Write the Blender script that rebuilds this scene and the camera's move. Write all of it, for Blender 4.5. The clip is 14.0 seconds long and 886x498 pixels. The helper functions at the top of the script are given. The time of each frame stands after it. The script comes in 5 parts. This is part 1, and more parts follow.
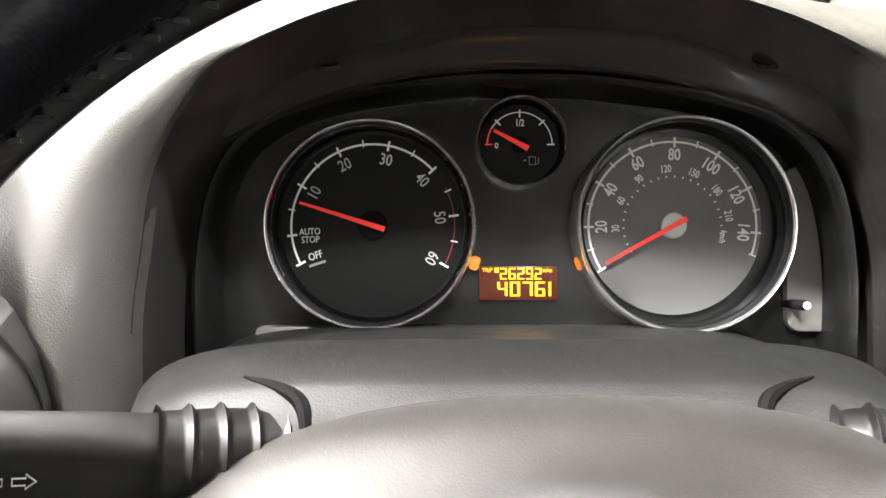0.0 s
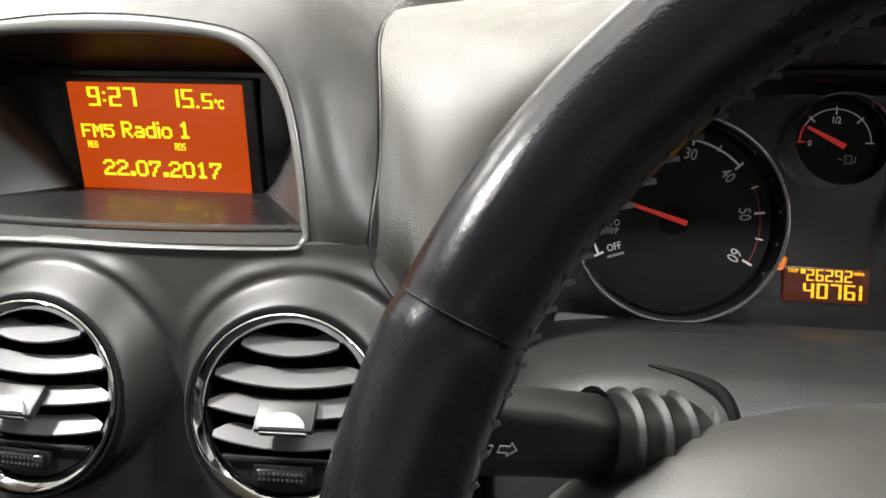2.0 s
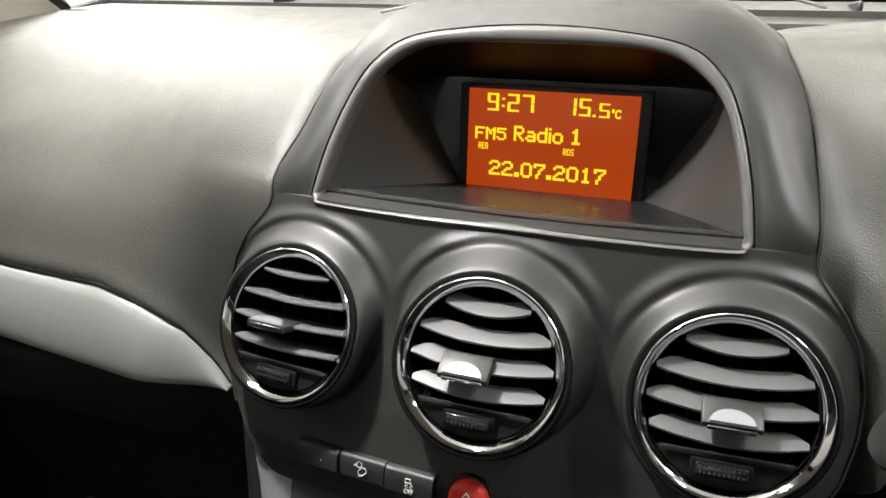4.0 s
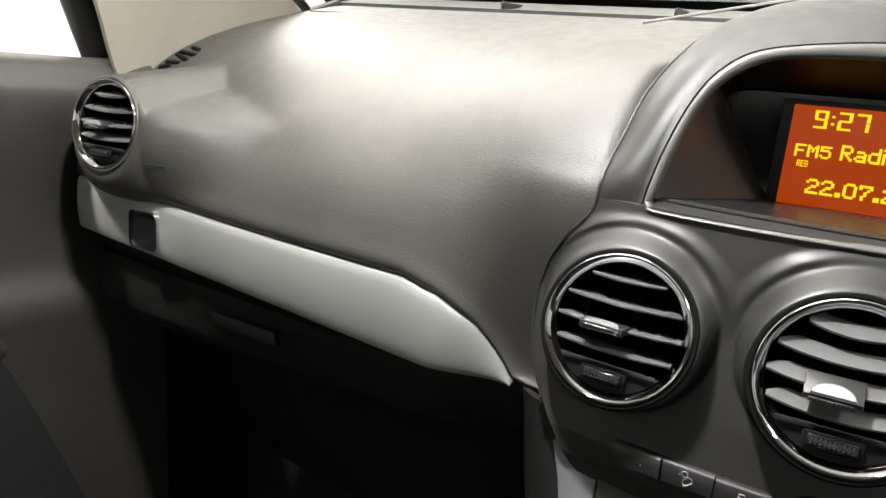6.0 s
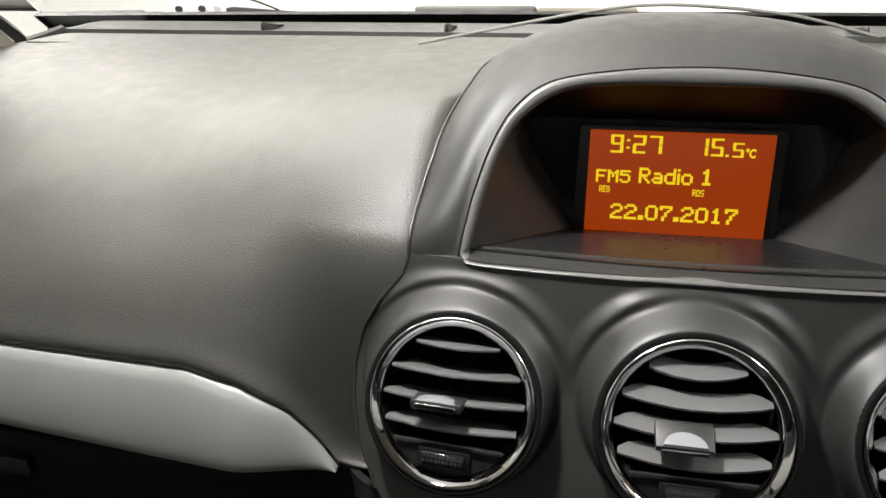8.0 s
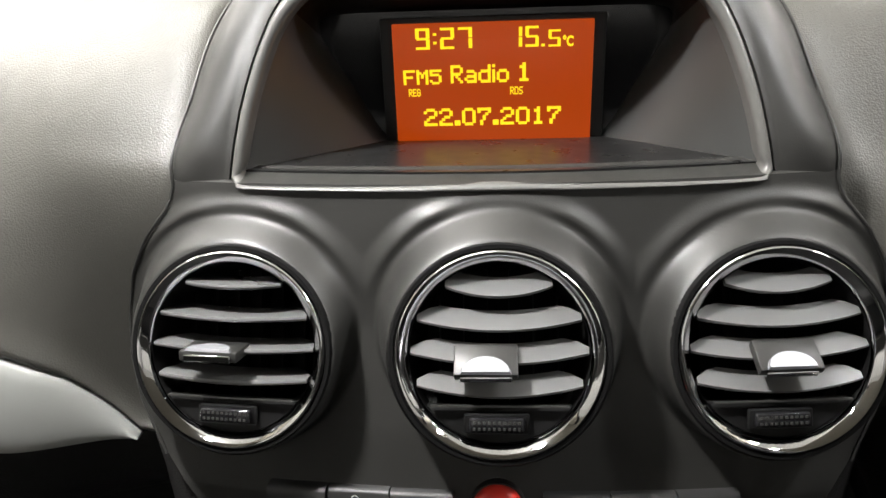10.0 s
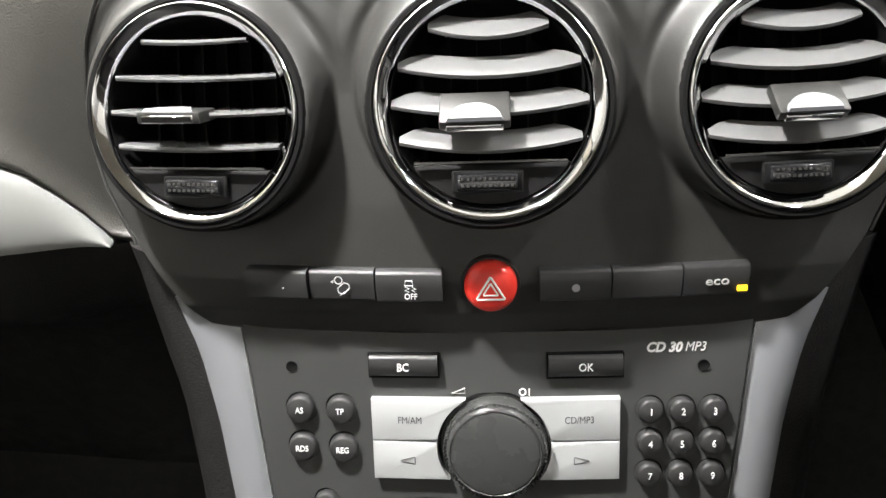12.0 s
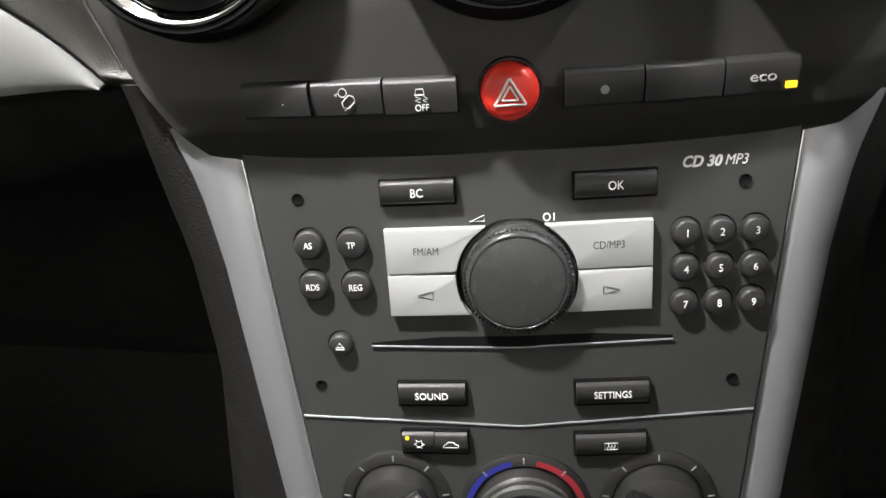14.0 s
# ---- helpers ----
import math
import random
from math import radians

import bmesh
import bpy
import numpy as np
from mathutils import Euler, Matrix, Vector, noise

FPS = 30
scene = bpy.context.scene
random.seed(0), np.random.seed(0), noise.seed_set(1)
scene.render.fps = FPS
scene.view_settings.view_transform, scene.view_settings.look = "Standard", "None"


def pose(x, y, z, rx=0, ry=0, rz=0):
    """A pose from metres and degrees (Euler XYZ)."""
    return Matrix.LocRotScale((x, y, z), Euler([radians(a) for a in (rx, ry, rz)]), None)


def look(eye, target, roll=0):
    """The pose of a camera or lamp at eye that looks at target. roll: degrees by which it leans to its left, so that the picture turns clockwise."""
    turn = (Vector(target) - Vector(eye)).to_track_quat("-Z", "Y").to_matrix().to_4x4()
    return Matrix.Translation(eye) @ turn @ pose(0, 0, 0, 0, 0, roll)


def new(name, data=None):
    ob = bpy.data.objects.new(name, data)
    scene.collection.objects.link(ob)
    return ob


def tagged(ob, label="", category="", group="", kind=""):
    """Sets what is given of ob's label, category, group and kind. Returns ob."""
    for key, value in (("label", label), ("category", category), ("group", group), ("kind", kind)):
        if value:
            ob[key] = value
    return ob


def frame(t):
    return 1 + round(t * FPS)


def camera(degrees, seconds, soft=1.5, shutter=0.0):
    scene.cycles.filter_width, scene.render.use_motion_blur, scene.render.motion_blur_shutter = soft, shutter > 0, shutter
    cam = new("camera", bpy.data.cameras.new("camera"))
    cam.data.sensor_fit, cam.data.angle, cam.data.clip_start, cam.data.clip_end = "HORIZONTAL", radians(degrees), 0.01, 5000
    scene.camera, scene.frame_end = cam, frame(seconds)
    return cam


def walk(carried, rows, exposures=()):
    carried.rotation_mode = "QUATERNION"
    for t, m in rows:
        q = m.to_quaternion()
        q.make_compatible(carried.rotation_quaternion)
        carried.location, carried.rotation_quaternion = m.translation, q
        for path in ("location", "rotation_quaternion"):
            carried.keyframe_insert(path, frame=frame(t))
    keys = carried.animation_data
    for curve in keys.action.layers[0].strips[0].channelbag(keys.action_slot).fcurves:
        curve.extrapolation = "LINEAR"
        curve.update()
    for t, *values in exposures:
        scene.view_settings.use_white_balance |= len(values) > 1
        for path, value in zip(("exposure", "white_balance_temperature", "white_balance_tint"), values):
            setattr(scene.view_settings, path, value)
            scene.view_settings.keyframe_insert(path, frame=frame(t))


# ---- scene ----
# Front of a right-hand-drive car's cabin, filmed by hand from the driver's seat.
# x to the car's right, y towards the windscreen, z up from the showroom floor.
cam = camera(64.3, 14.0)
ROWS = [
    (0.0, 0.0000, -0.0002, 1.1998, 71.01, -0.01, 0.00),
    (0.5, -0.0318, -0.0033, 1.1997, 71.14, 0.09, 2.26),
    (1.0, -0.0654, -0.0072, 1.1999, 70.65, -0.03, 4.62),
    (1.5, -0.0949, -0.0113, 1.2041, 70.03, 0.17, 6.36),
    (2.0, -0.1266, -0.0164, 1.2032, 70.07, 0.03, 8.67),
    (2.5, -0.1660, -0.0273, 1.2010, 71.19, -0.63, 11.52),
    (3.0, -0.1982, -0.0415, 1.1995, 72.09, -0.12, 14.56),
    (3.5, -0.2295, -0.0572, 1.1967, 71.92, -0.33, 17.62),
    (4.0, -0.2636, -0.0746, 1.1927, 72.35, -1.33, 20.62),
    (4.2, -0.2788, -0.0797, 1.1900, 72.09, -2.19, 21.35),
    (6.3, -0.3965, -0.1494, 1.1898, 72.77, -2.51, 30.33),
    (6.5, -0.4052, -0.1530, 1.1916, 73.31, -1.93, 29.93),
    (7.0, -0.4271, -0.1446, 1.1944, 74.25, -1.36, 25.06),
    (7.5, -0.4330, -0.1177, 1.2026, 73.96, -0.96, 17.61),
    (8.0, -0.4186, -0.0791, 1.2070, 73.41, -0.61, 11.00),
    (8.2, -0.4065, -0.0692, 1.2120, 73.20, -0.33, 8.87),
    (10.3, -0.3552, -0.0248, 1.1735, 67.46, 1.99, 3.51),
    (10.5, -0.3536, -0.0252, 1.1673, 66.91, 2.22, 3.70),
    (11.0, -0.3550, -0.0278, 1.1386, 64.89, 2.69, 3.51),
    (11.5, -0.3579, -0.0310, 1.1227, 64.06, 2.45, 3.23),
    (12.0, -0.3553, -0.0279, 1.1090, 61.76, 2.89, 3.14),
    (12.5, -0.3534, -0.0292, 1.0964, 60.50, 3.78, 3.13),
    (13.0, -0.3559, -0.0298, 1.0799, 58.69, 3.96, 3.41),
    (13.5, -0.3582, -0.0302, 1.0649, 57.74, 4.38, 3.56),
    (14.0, -0.3581, -0.0315, 1.0530, 56.69, 4.98, 3.52),
]
EXPOSURES = [(0.0, 1.65), (1.0, 1.45), (2.0, 0.50), (2.5, 0.25), (3.0, 0.20), (4.2, 0.05), (6.3, 0.0), (7.0, -0.15), (8.2, -0.38), (10.3, 0.30), (11.5, 0.95), (12.5, 1.1), (14.0, 0.75)]
walk(cam, [(t, pose(x, y, z, rx, ry, rz)) for t, x, y, z, rx, ry, rz in ROWS], EXPOSURES)

# ---- light ----
world = bpy.data.worlds.new("showroom_world")
scene.world = world
world.use_nodes = True
world.node_tree.nodes["Background"].inputs["Color"].default_value = (0.95, 0.97, 1.0, 1)
world.node_tree.nodes["Background"].inputs["Strength"].default_value = 0.35


def lamp(name, eye, target, size_x, size_y, watts, colour=(1.0, 0.96, 0.9)):
    data = bpy.data.lights.new(name, "AREA")
    data.shape, data.size, data.size_y, data.energy, data.color = "RECTANGLE", size_x, size_y, watts, colour
    ob = new(name, data)
    ob.matrix_world = look(eye, target)
    return ob


lamp("side_lamp", (2.60, 1.60, 2.90), (-0.75, 0.45, 1.12), 0.26, 0.26, 15)
lamp("roof_lamp", (-1.88, -0.72, 4.05), (-0.80, 0.45, 1.15), 0.12, 0.30, 210)
# unseen lamp, added only to whiten the wall ahead
lamp("wall_fill_lamp", (-0.5, 5.2, 4.0), (-0.5, 7.0, 1.6), 5.0, 0.4, 260)
for strip_y, watts in ((0.9, 42), (2.0, 24), (3.1, 24)):
    lamp("unseen_ceiling_lamp", (-1.75, strip_y, 4.1), (-1.75, strip_y, 0.0), 2.6, 0.25, watts)
# three more unseen lamps, added to brighten the walls and fill the cabin
lamp("unseen_ceiling_lamp", (-0.4, -4.4, 4.1), (-0.4, -6.0, 1.4), 5.0, 1.0, 450)
lamp("unseen_ceiling_lamp", (3.2, 0.5, 4.1), (4.5, 0.0, 1.5), 1.0, 3.0, 120)
lamp("unseen_ceiling_lamp", (-4.6, 3.0, 4.1), (-5.4, 2.8, 1.0), 1.0, 3.0, 260)
# two unseen reading lamps, added in the roof over the windscreen's upper edge
lamp("unseen_reading_lamp", (-0.600, 0.140, 1.560), (-0.50, 0.23, 1.0), 0.05, 0.03, 9.6, (1.0, 0.98, 0.96))
lamp("unseen_reading_lamp", (0.120, 0.150, 1.560), (0.02, 0.20, 1.0), 0.05, 0.03, 2.8, (0.98, 0.98, 0.98))

# ---- materials ----


def material(name, colour, rough=0.5, metal=0.0, grain=0.0, grain_size=900.0, mottle=0.12, coat=0.0, leather=0.0, leather_size=420.0, emit=None, power=0.0, wear=0.14):
    m = bpy.data.materials.new(name)
    m.use_nodes = True
    nt = m.node_tree
    b = nt.nodes["Principled BSDF"]
    b.inputs["Roughness"].default_value = rough
    b.inputs["Metallic"].default_value = metal
    b.inputs["Coat Weight"].default_value = coat
    b.inputs["Coat Roughness"].default_value = 0.08
    co = nt.nodes.new("ShaderNodeTexCoord")
    big = nt.nodes.new("ShaderNodeTexNoise")
    big.inputs["Scale"].default_value = 14.0
    big.inputs["Detail"].default_value = 5.0
    nt.links.new(co.outputs["Object"], big.inputs["Vector"])
    ramp = nt.nodes.new("ShaderNodeMapRange")
    ramp.inputs["From Min"].default_value, ramp.inputs["From Max"].default_value = 0.3, 0.7
    ramp.inputs["To Min"].default_value, ramp.inputs["To Max"].default_value = 1.0 - mottle, 1.0 + mottle
    nt.links.new(big.outputs["Fac"], ramp.inputs["Value"])
    mul = nt.nodes.new("ShaderNodeVectorMath")
    mul.operation = "SCALE"
    mul.inputs[0].default_value = colour[:3]
    nt.links.new(ramp.outputs["Result"], mul.inputs["Scale"])
    nt.links.new(mul.outputs["Vector"], b.inputs["Base Color"])
    # wear: fine smudges change the gloss
    smudge = nt.nodes.new("ShaderNodeTexNoise")
    smudge.inputs["Scale"].default_value = 70.0
    smudge.inputs["Detail"].default_value = 6.0
    nt.links.new(co.outputs["Object"], smudge.inputs["Vector"])
    rr = nt.nodes.new("ShaderNodeMapRange")
    rr.inputs["From Min"].default_value, rr.inputs["From Max"].default_value = 0.3, 0.7
    rr.inputs["To Min"].default_value, rr.inputs["To Max"].default_value = max(0.02, rough * (1 - wear)), min(1.0, rough * (1 + wear))
    nt.links.new(smudge.outputs["Fac"], rr.inputs["Value"])
    nt.links.new(rr.outputs["Result"], b.inputs["Roughness"])
    last = None
    if leather > 0:
        warp = nt.nodes.new("ShaderNodeTexNoise")
        warp.inputs["Scale"].default_value = leather_size * 0.35
        nt.links.new(co.outputs["Object"], warp.inputs["Vector"])
        mix = nt.nodes.new("ShaderNodeMix")
        mix.data_type = "VECTOR"
        mix.inputs["Factor"].default_value = 0.0012
        nt.links.new(co.outputs["Object"], mix.inputs[4])
        nt.links.new(warp.outputs["Color"], mix.inputs[5])
        vor = nt.nodes.new("ShaderNodeTexVoronoi")
        vor.feature = "F1"
        vor.inputs["Scale"].default_value = leather_size
        nt.links.new(mix.outputs[1], vor.inputs["Vector"])
        bump = nt.nodes.new("ShaderNodeBump")
        bump.inputs["Strength"].default_value = leather
        bump.inputs["Distance"].default_value = 0.0012
        bump.invert = True
        nt.links.new(vor.outputs["Distance"], bump.inputs["Height"])
        last = bump
    if grain > 0:
        fine = nt.nodes.new("ShaderNodeTexNoise")
        fine.inputs["Scale"].default_value = grain_size
        fine.inputs["Detail"].default_value = 3.0
        nt.links.new(co.outputs["Object"], fine.inputs["Vector"])
        bump = nt.nodes.new("ShaderNodeBump")
        bump.inputs["Strength"].default_value = grain
        bump.inputs["Distance"].default_value = 0.0006
        nt.links.new(fine.outputs["Fac"], bump.inputs["Height"])
        if last:
            nt.links.new(last.outputs["Normal"], bump.inputs["Normal"])
        last = bump
    if last:
        nt.links.new(last.outputs["Normal"], b.inputs["Normal"])
    if emit:
        b.inputs["Emission Color"].default_value = (*emit, 1)
        b.inputs["Emission Strength"].default_value = power
    return m


PAD = material("grained_dash_skin", (0.056, 0.0545, 0.048), 0.46, leather=0.20, leather_size=1050, grain=0.06)
SATIN = material("satin_grey_plastic", (0.021, 0.0208, 0.0192), 0.46, grain=0.12, grain_size=1500)
BLACK = material("satin_black_plastic", (0.018, 0.018, 0.017), 0.42, grain=0.1, grain_size=1200)
SOFTBLACK = material("grained_black_plastic", (0.015, 0.0145, 0.014), 0.6, leather=0.28, leather_size=800)
GLOSS = material("gloss_black_plastic", (0.010, 0.010, 0.011), 0.12, mottle=0.05)
# near-black with hardly any shine; in holes it stands for the shade inside
DEEP = material("dull_black_and_hole_shade", (0.006, 0.006, 0.006), 0.7)
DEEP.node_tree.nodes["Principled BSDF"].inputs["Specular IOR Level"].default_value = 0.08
SOFTBLACK.node_tree.nodes["Principled BSDF"].inputs["Specular IOR Level"].default_value = 0.2
CHROME = material("chrome", (0.70, 0.70, 0.71), 0.05, 1.0, mottle=0.03)
SILVER = material("silver_painted_plastic", (0.43, 0.44, 0.42), 0.36, 0.35, grain=0.15, grain_size=2500, mottle=0.04)
SILVERTRIM = material("brushed_silver_trim", (0.36, 0.37, 0.39), 0.27, 0.5, mottle=0.0, wear=0.0)
RADIO = material("radio_grey_plastic", (0.046, 0.047, 0.046), 0.38, grain=0.1, grain_size=1800, mottle=0.06)
KNOB = material("knob_grey_plastic", (0.042, 0.043, 0.042), 0.27, mottle=0.05)
KEYBLACK = material("button_black", (0.024, 0.024, 0.024), 0.48, grain=0.08, grain_size=2000)
KEYSILVER = material("silver_button", (0.43, 0.44, 0.44), 0.38, 0.25, mottle=0.04)
WHITEINK = material("white_print", (0.82, 0.82, 0.80), 0.6, mottle=0.02)
DARKINK = material("dark_print", (0.03, 0.03, 0.03), 0.6, mottle=0.02)
SOFTINK = material("soft_dark_print", (0.05, 0.05, 0.05), 0.6, mottle=0.02)
GLOSSGREY = material("glossy_dark_plastic", (0.035, 0.035, 0.035), 0.2, mottle=0.04)
PALEINK = material("pale_grey_print", (0.50, 0.50, 0.49), 0.6, mottle=0.02)
GREYINK = material("grey_print", (0.28, 0.28, 0.28), 0.6, mottle=0.02)
REDKEY = material("red_plastic", (0.85, 0.05, 0.035), 0.33, mottle=0.05)
REDNEEDLE = material("red_needle", (0.85, 0.03, 0.025), 0.4, mottle=0.02, emit=(1.0, 0.05, 0.03), power=0.08)
BLUEINK = material("blue_print", (0.02, 0.025, 0.22), 0.5, mottle=0.02)
REDINK = material("red_print", (0.28, 0.02, 0.03), 0.5, mottle=0.02)
SCREEN = material("orange_screen", (0.05, 0.01, 0.004), 0.35, mottle=0.02, emit=(1.0, 0.115, 0.004), power=0.36)
SCREENTEXT = material("yellow_segments", (0.2, 0.15, 0.01), 0.5, mottle=0.02, emit=(1.0, 0.72, 0.015), power=1.05)
ODOSCREEN = material("dark_amber_screen", (0.03, 0.008, 0.004), 0.3, mottle=0.02, emit=(0.9, 0.10, 0.02), power=0.035)
ODOTEXT = material("amber_segments", (0.2, 0.10, 0.01), 0.5, mottle=0.02, emit=(1.0, 0.50, 0.01), power=0.95)
AMBERLED = material("amber_led", (0.5, 0.3, 0.01), 0.4, mottle=0.02, emit=(1.0, 0.62, 0.02), power=1.1)
LEATHER = material("black_leather", (0.006, 0.0062, 0.0078), 0.25, leather=0.07, leather_size=700, grain=0.015, grain_size=260, mottle=0.04, wear=0.12)
LEATHER.node_tree.nodes["Principled BSDF"].inputs["Specular IOR Level"].default_value = 0.19
THREAD = material("grey_thread", (0.026, 0.026, 0.028), 0.7, mottle=0.1)
BEIGE = material("cream_fabric_trim", (0.30, 0.278, 0.228), 0.8, grain=0.25, grain_size=700, mottle=0.05)
HUB = material("soft_grey_airbag_cover", (0.048, 0.047, 0.044), 0.40, leather=0.06, leather_size=900)
# dial face darkened for the hood's shade; also the plain black vent plates
TACHFACE = material("black_plate_and_shaded_dial", (0.007, 0.007, 0.007), 0.5, mottle=0.04)
TACHFACE.node_tree.nodes["Principled BSDF"].inputs["Specular IOR Level"].default_value = 0.15
# same kind of dial face, lightened for the light on it
DIAL = material("lit_silver_dial", (0.115, 0.115, 0.111), 0.45, 0.2, mottle=0.05, grain=0.06, grain_size=2500)
SHROUD = material("grained_black_shroud", (0.015, 0.015, 0.0145), 0.40, leather=0.08, leather_size=900)
RUBBER = material("black_rubber", (0.007, 0.007, 0.007), 0.42, grain=0.15)
CARPET = material("black_carpet", (0.010, 0.010, 0.010), 0.95, grain=0.6, grain_size=600)
PAINT = material("white_wall_paint", (0.80, 0.80, 0.78), 0.7, mottle=0.03)
FLOORMAT = material("grey_showroom_floor", (0.30, 0.30, 0.30), 0.35, mottle=0.1)
HOODUNDER = material("dull_black_lacquer", (0.016, 0.016, 0.016), 0.34, mottle=0.05)
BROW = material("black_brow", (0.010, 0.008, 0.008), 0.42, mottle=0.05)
TUNNEL = material("black_hood_lining", (0.032, 0.031, 0.030), 0.20, mottle=0.0, wear=0.0)
SATINCHROME = material("satin_chrome", (0.85, 0.85, 0.85), 0.17, 0.88, mottle=0.03)
DOORSKIN = material("grained_door_skin", (0.039, 0.0375, 0.034), 0.5, leather=0.2, leather_size=760)
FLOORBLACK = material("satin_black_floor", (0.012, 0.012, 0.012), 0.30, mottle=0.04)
RECESS = material("grey_recess_plastic", (0.038, 0.039, 0.038), 0.36, grain=0.1, grain_size=1500)
VANE = material("vane_black", (0.12, 0.12, 0.12), 0.22, mottle=0.04, wear=0.03)
PANELBLACK = material("cluster_black", (0.007, 0.007, 0.0069), 0.24, mottle=0.0, wear=0.0)
GLOVE = material("dull_black_glovebox_plastic", (0.011, 0.0108, 0.0104), 0.55, leather=0.2, leather_size=800)
GLOVE.node_tree.nodes["Principled BSDF"].inputs["Specular IOR Level"].default_value = 0.14
# frame grey lightened to carry the light that its rounded edge catches
EDGELIT = material("satin_grey_frame_edge_lit", (0.095, 0.094, 0.089), 0.34, grain=0.08, grain_size=1500)
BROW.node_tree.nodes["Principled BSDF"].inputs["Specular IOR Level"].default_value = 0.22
TAUPE = material("light_grey_shelf_plastic", (0.16, 0.155, 0.145), 0.5, grain=0.1)

glass = bpy.data.materials.new("clear_glass")
glass.use_nodes = True
gb = glass.node_tree.nodes["Principled BSDF"]
gb.inputs["Base Color"].default_value = (1, 1, 1, 1)
gb.inputs["Roughness"].default_value = 0.0
gb.inputs["IOR"].default_value = 1.05
gb.inputs["Transmission Weight"].default_value = 1.0

# ---- building helpers ----


def part(name, bm, mat, parent=None, label="", sharp=0.7):
    bmesh.ops.recalc_face_normals(bm, faces=bm.faces)
    for f in bm.faces:
        f.smooth = True
    for e in bm.edges:
        if len(e.link_faces) == 2 and e.calc_face_angle(0) > sharp:
            e.smooth = False
    me = bpy.data.meshes.new(name)
    bm.to_mesh(me)
    bm.free()
    me.materials.append(mat)
    ob = new(name, me)
    if parent:
        ob.parent = parent
    if label:
        ob["label"] = label
    return ob


def thing(name, m, label, category, group="", kind=""):
    ob = new(name)
    ob.empty_display_size = 0.02
    ob.matrix_world = m
    return tagged(ob, label, category, group, kind)


def rbox(centre, size, bevel=0.001, seg=2, turn=None):
    bm = bmesh.new()
    bmesh.ops.create_cube(bm, size=1.0)
    for v in bm.verts:
        v.co = Vector((v.co.x * size[0], v.co.y * size[1], v.co.z * size[2]))
    if bevel > 0:
        bmesh.ops.bevel(bm, geom=list(bm.edges), offset=bevel, segments=seg, profile=0.5, affect="EDGES")
    m = Matrix.Translation(centre)
    if turn:
        m = m @ turn
    bmesh.ops.transform(bm, matrix=m, verts=bm.verts)
    return bm


def prism(outline, y0, y1, bevel=0.0, seg=2, bend=None):
    """A plate with an outline in x, z; its front face at y0 is bevelled."""
    bm = bmesh.new()
    n = len(outline)
    a = [bm.verts.new((x, y0, z)) for x, z in outline]
    b = [bm.verts.new((x, y1, z)) for x, z in outline]
    front = bm.faces.new(a)
    bm.faces.new(b[::-1])
    for i in range(n):
        bm.faces.new((a[i], b[i], b[(i + 1) % n], a[(i + 1) % n]))
    if bevel > 0:
        bmesh.ops.bevel(bm, geom=list(front.edges), offset=bevel, segments=seg, profile=0.5, affect="EDGES")
    if bend:
        for v in bm.verts:
            v.co.y += bend(v.co.x)
    return bm


def circle(r, n=24, cx=0.0, cz=0.0, a0=0.0, a1=360.0, close=False):
    k = n if not close else n - 1
    return [(cx + r * math.sin(radians(a0 + (a1 - a0) * i / k)), cz + r * math.cos(radians(a0 + (a1 - a0) * i / k))) for i in range(n)]


def rounded(w, h, r, cx=0.0, cz=0.0, n=4):
    pts = []
    for sx, sz, a in ((1, 1, 0), (1, -1, 90), (-1, -1, 180), (-1, 1, 270)):
        for i in range(n + 1):
            t = radians(a + 90 * i / n)
            pts.append((cx + sx * (w / 2 - r) + r * math.sin(t), cz + sz * (h / 2 - r) + r * math.cos(t)))
    return pts


def revolve(profile, n=48, cx=0.0, cz=0.0, a0=0.0, a1=360.0):
    """Turns a profile of (radius, y) round the y axis."""
    bm = bmesh.new()
    full = abs(a1 - a0) > 359
    k = n if full else n + 1
    rings = []
    for i in range(k):
        t = radians(a0 + (a1 - a0) * i / n)
        rings.append([bm.verts.new((cx + r * math.sin(t), y, cz + r * math.cos(t))) for r, y in profile])
    for i in range(n if full else n):
        p, q = rings[i], rings[(i + 1) % k]
        for j in range(len(profile) - 1):
            bm.faces.new((p[j], p[j + 1], q[j + 1], q[j]))
    bmesh.ops.remove_doubles(bm, verts=bm.verts, dist=1e-6)
    return bm


def sheet(rows, back=None, closed=False):
    """A skin through rows of points; back: the way its border folds back, so that it has thickness."""
    bm = bmesh.new()
    g = [[bm.verts.new(p) for p in row] for row in rows]
    nr, nc = len(g), len(g[0])
    for i in range(nr - 1):
        for j in range(nc - (0 if closed else 1)):
            bm.faces.new((g[i][j], g[i][(j + 1) % nc], g[i + 1][(j + 1) % nc], g[i + 1][j]))
    if back:
        rim = [e for e in bm.edges if e.is_boundary]
        made = bmesh.ops.extrude_edge_only(bm, edges=rim)
        bmesh.ops.translate(bm, vec=back, verts=[v for v in made["geom"] if isinstance(v, bmesh.types.BMVert)])
    return bm


def spline(points, n):
    """n points along a smooth curve through the given ones (Catmull-Rom)."""
    p = [Vector(q) for q in points]
    p = [p[0] * 2 - p[1], *p, p[-1] * 2 - p[-2]]
    out = []
    m = len(p) - 3
    for i in range(n):
        s = i / (n - 1) * m
        k = min(int(s), m - 1)
        t = s - k
        a, b, c, d = p[k:k + 4]
        out.append(0.5 * ((2 * b) + (c - a) * t + (2 * a - 5 * b + 4 * c - d) * t * t + (3 * b - a - 3 * c + d) * t ** 3))
    return out


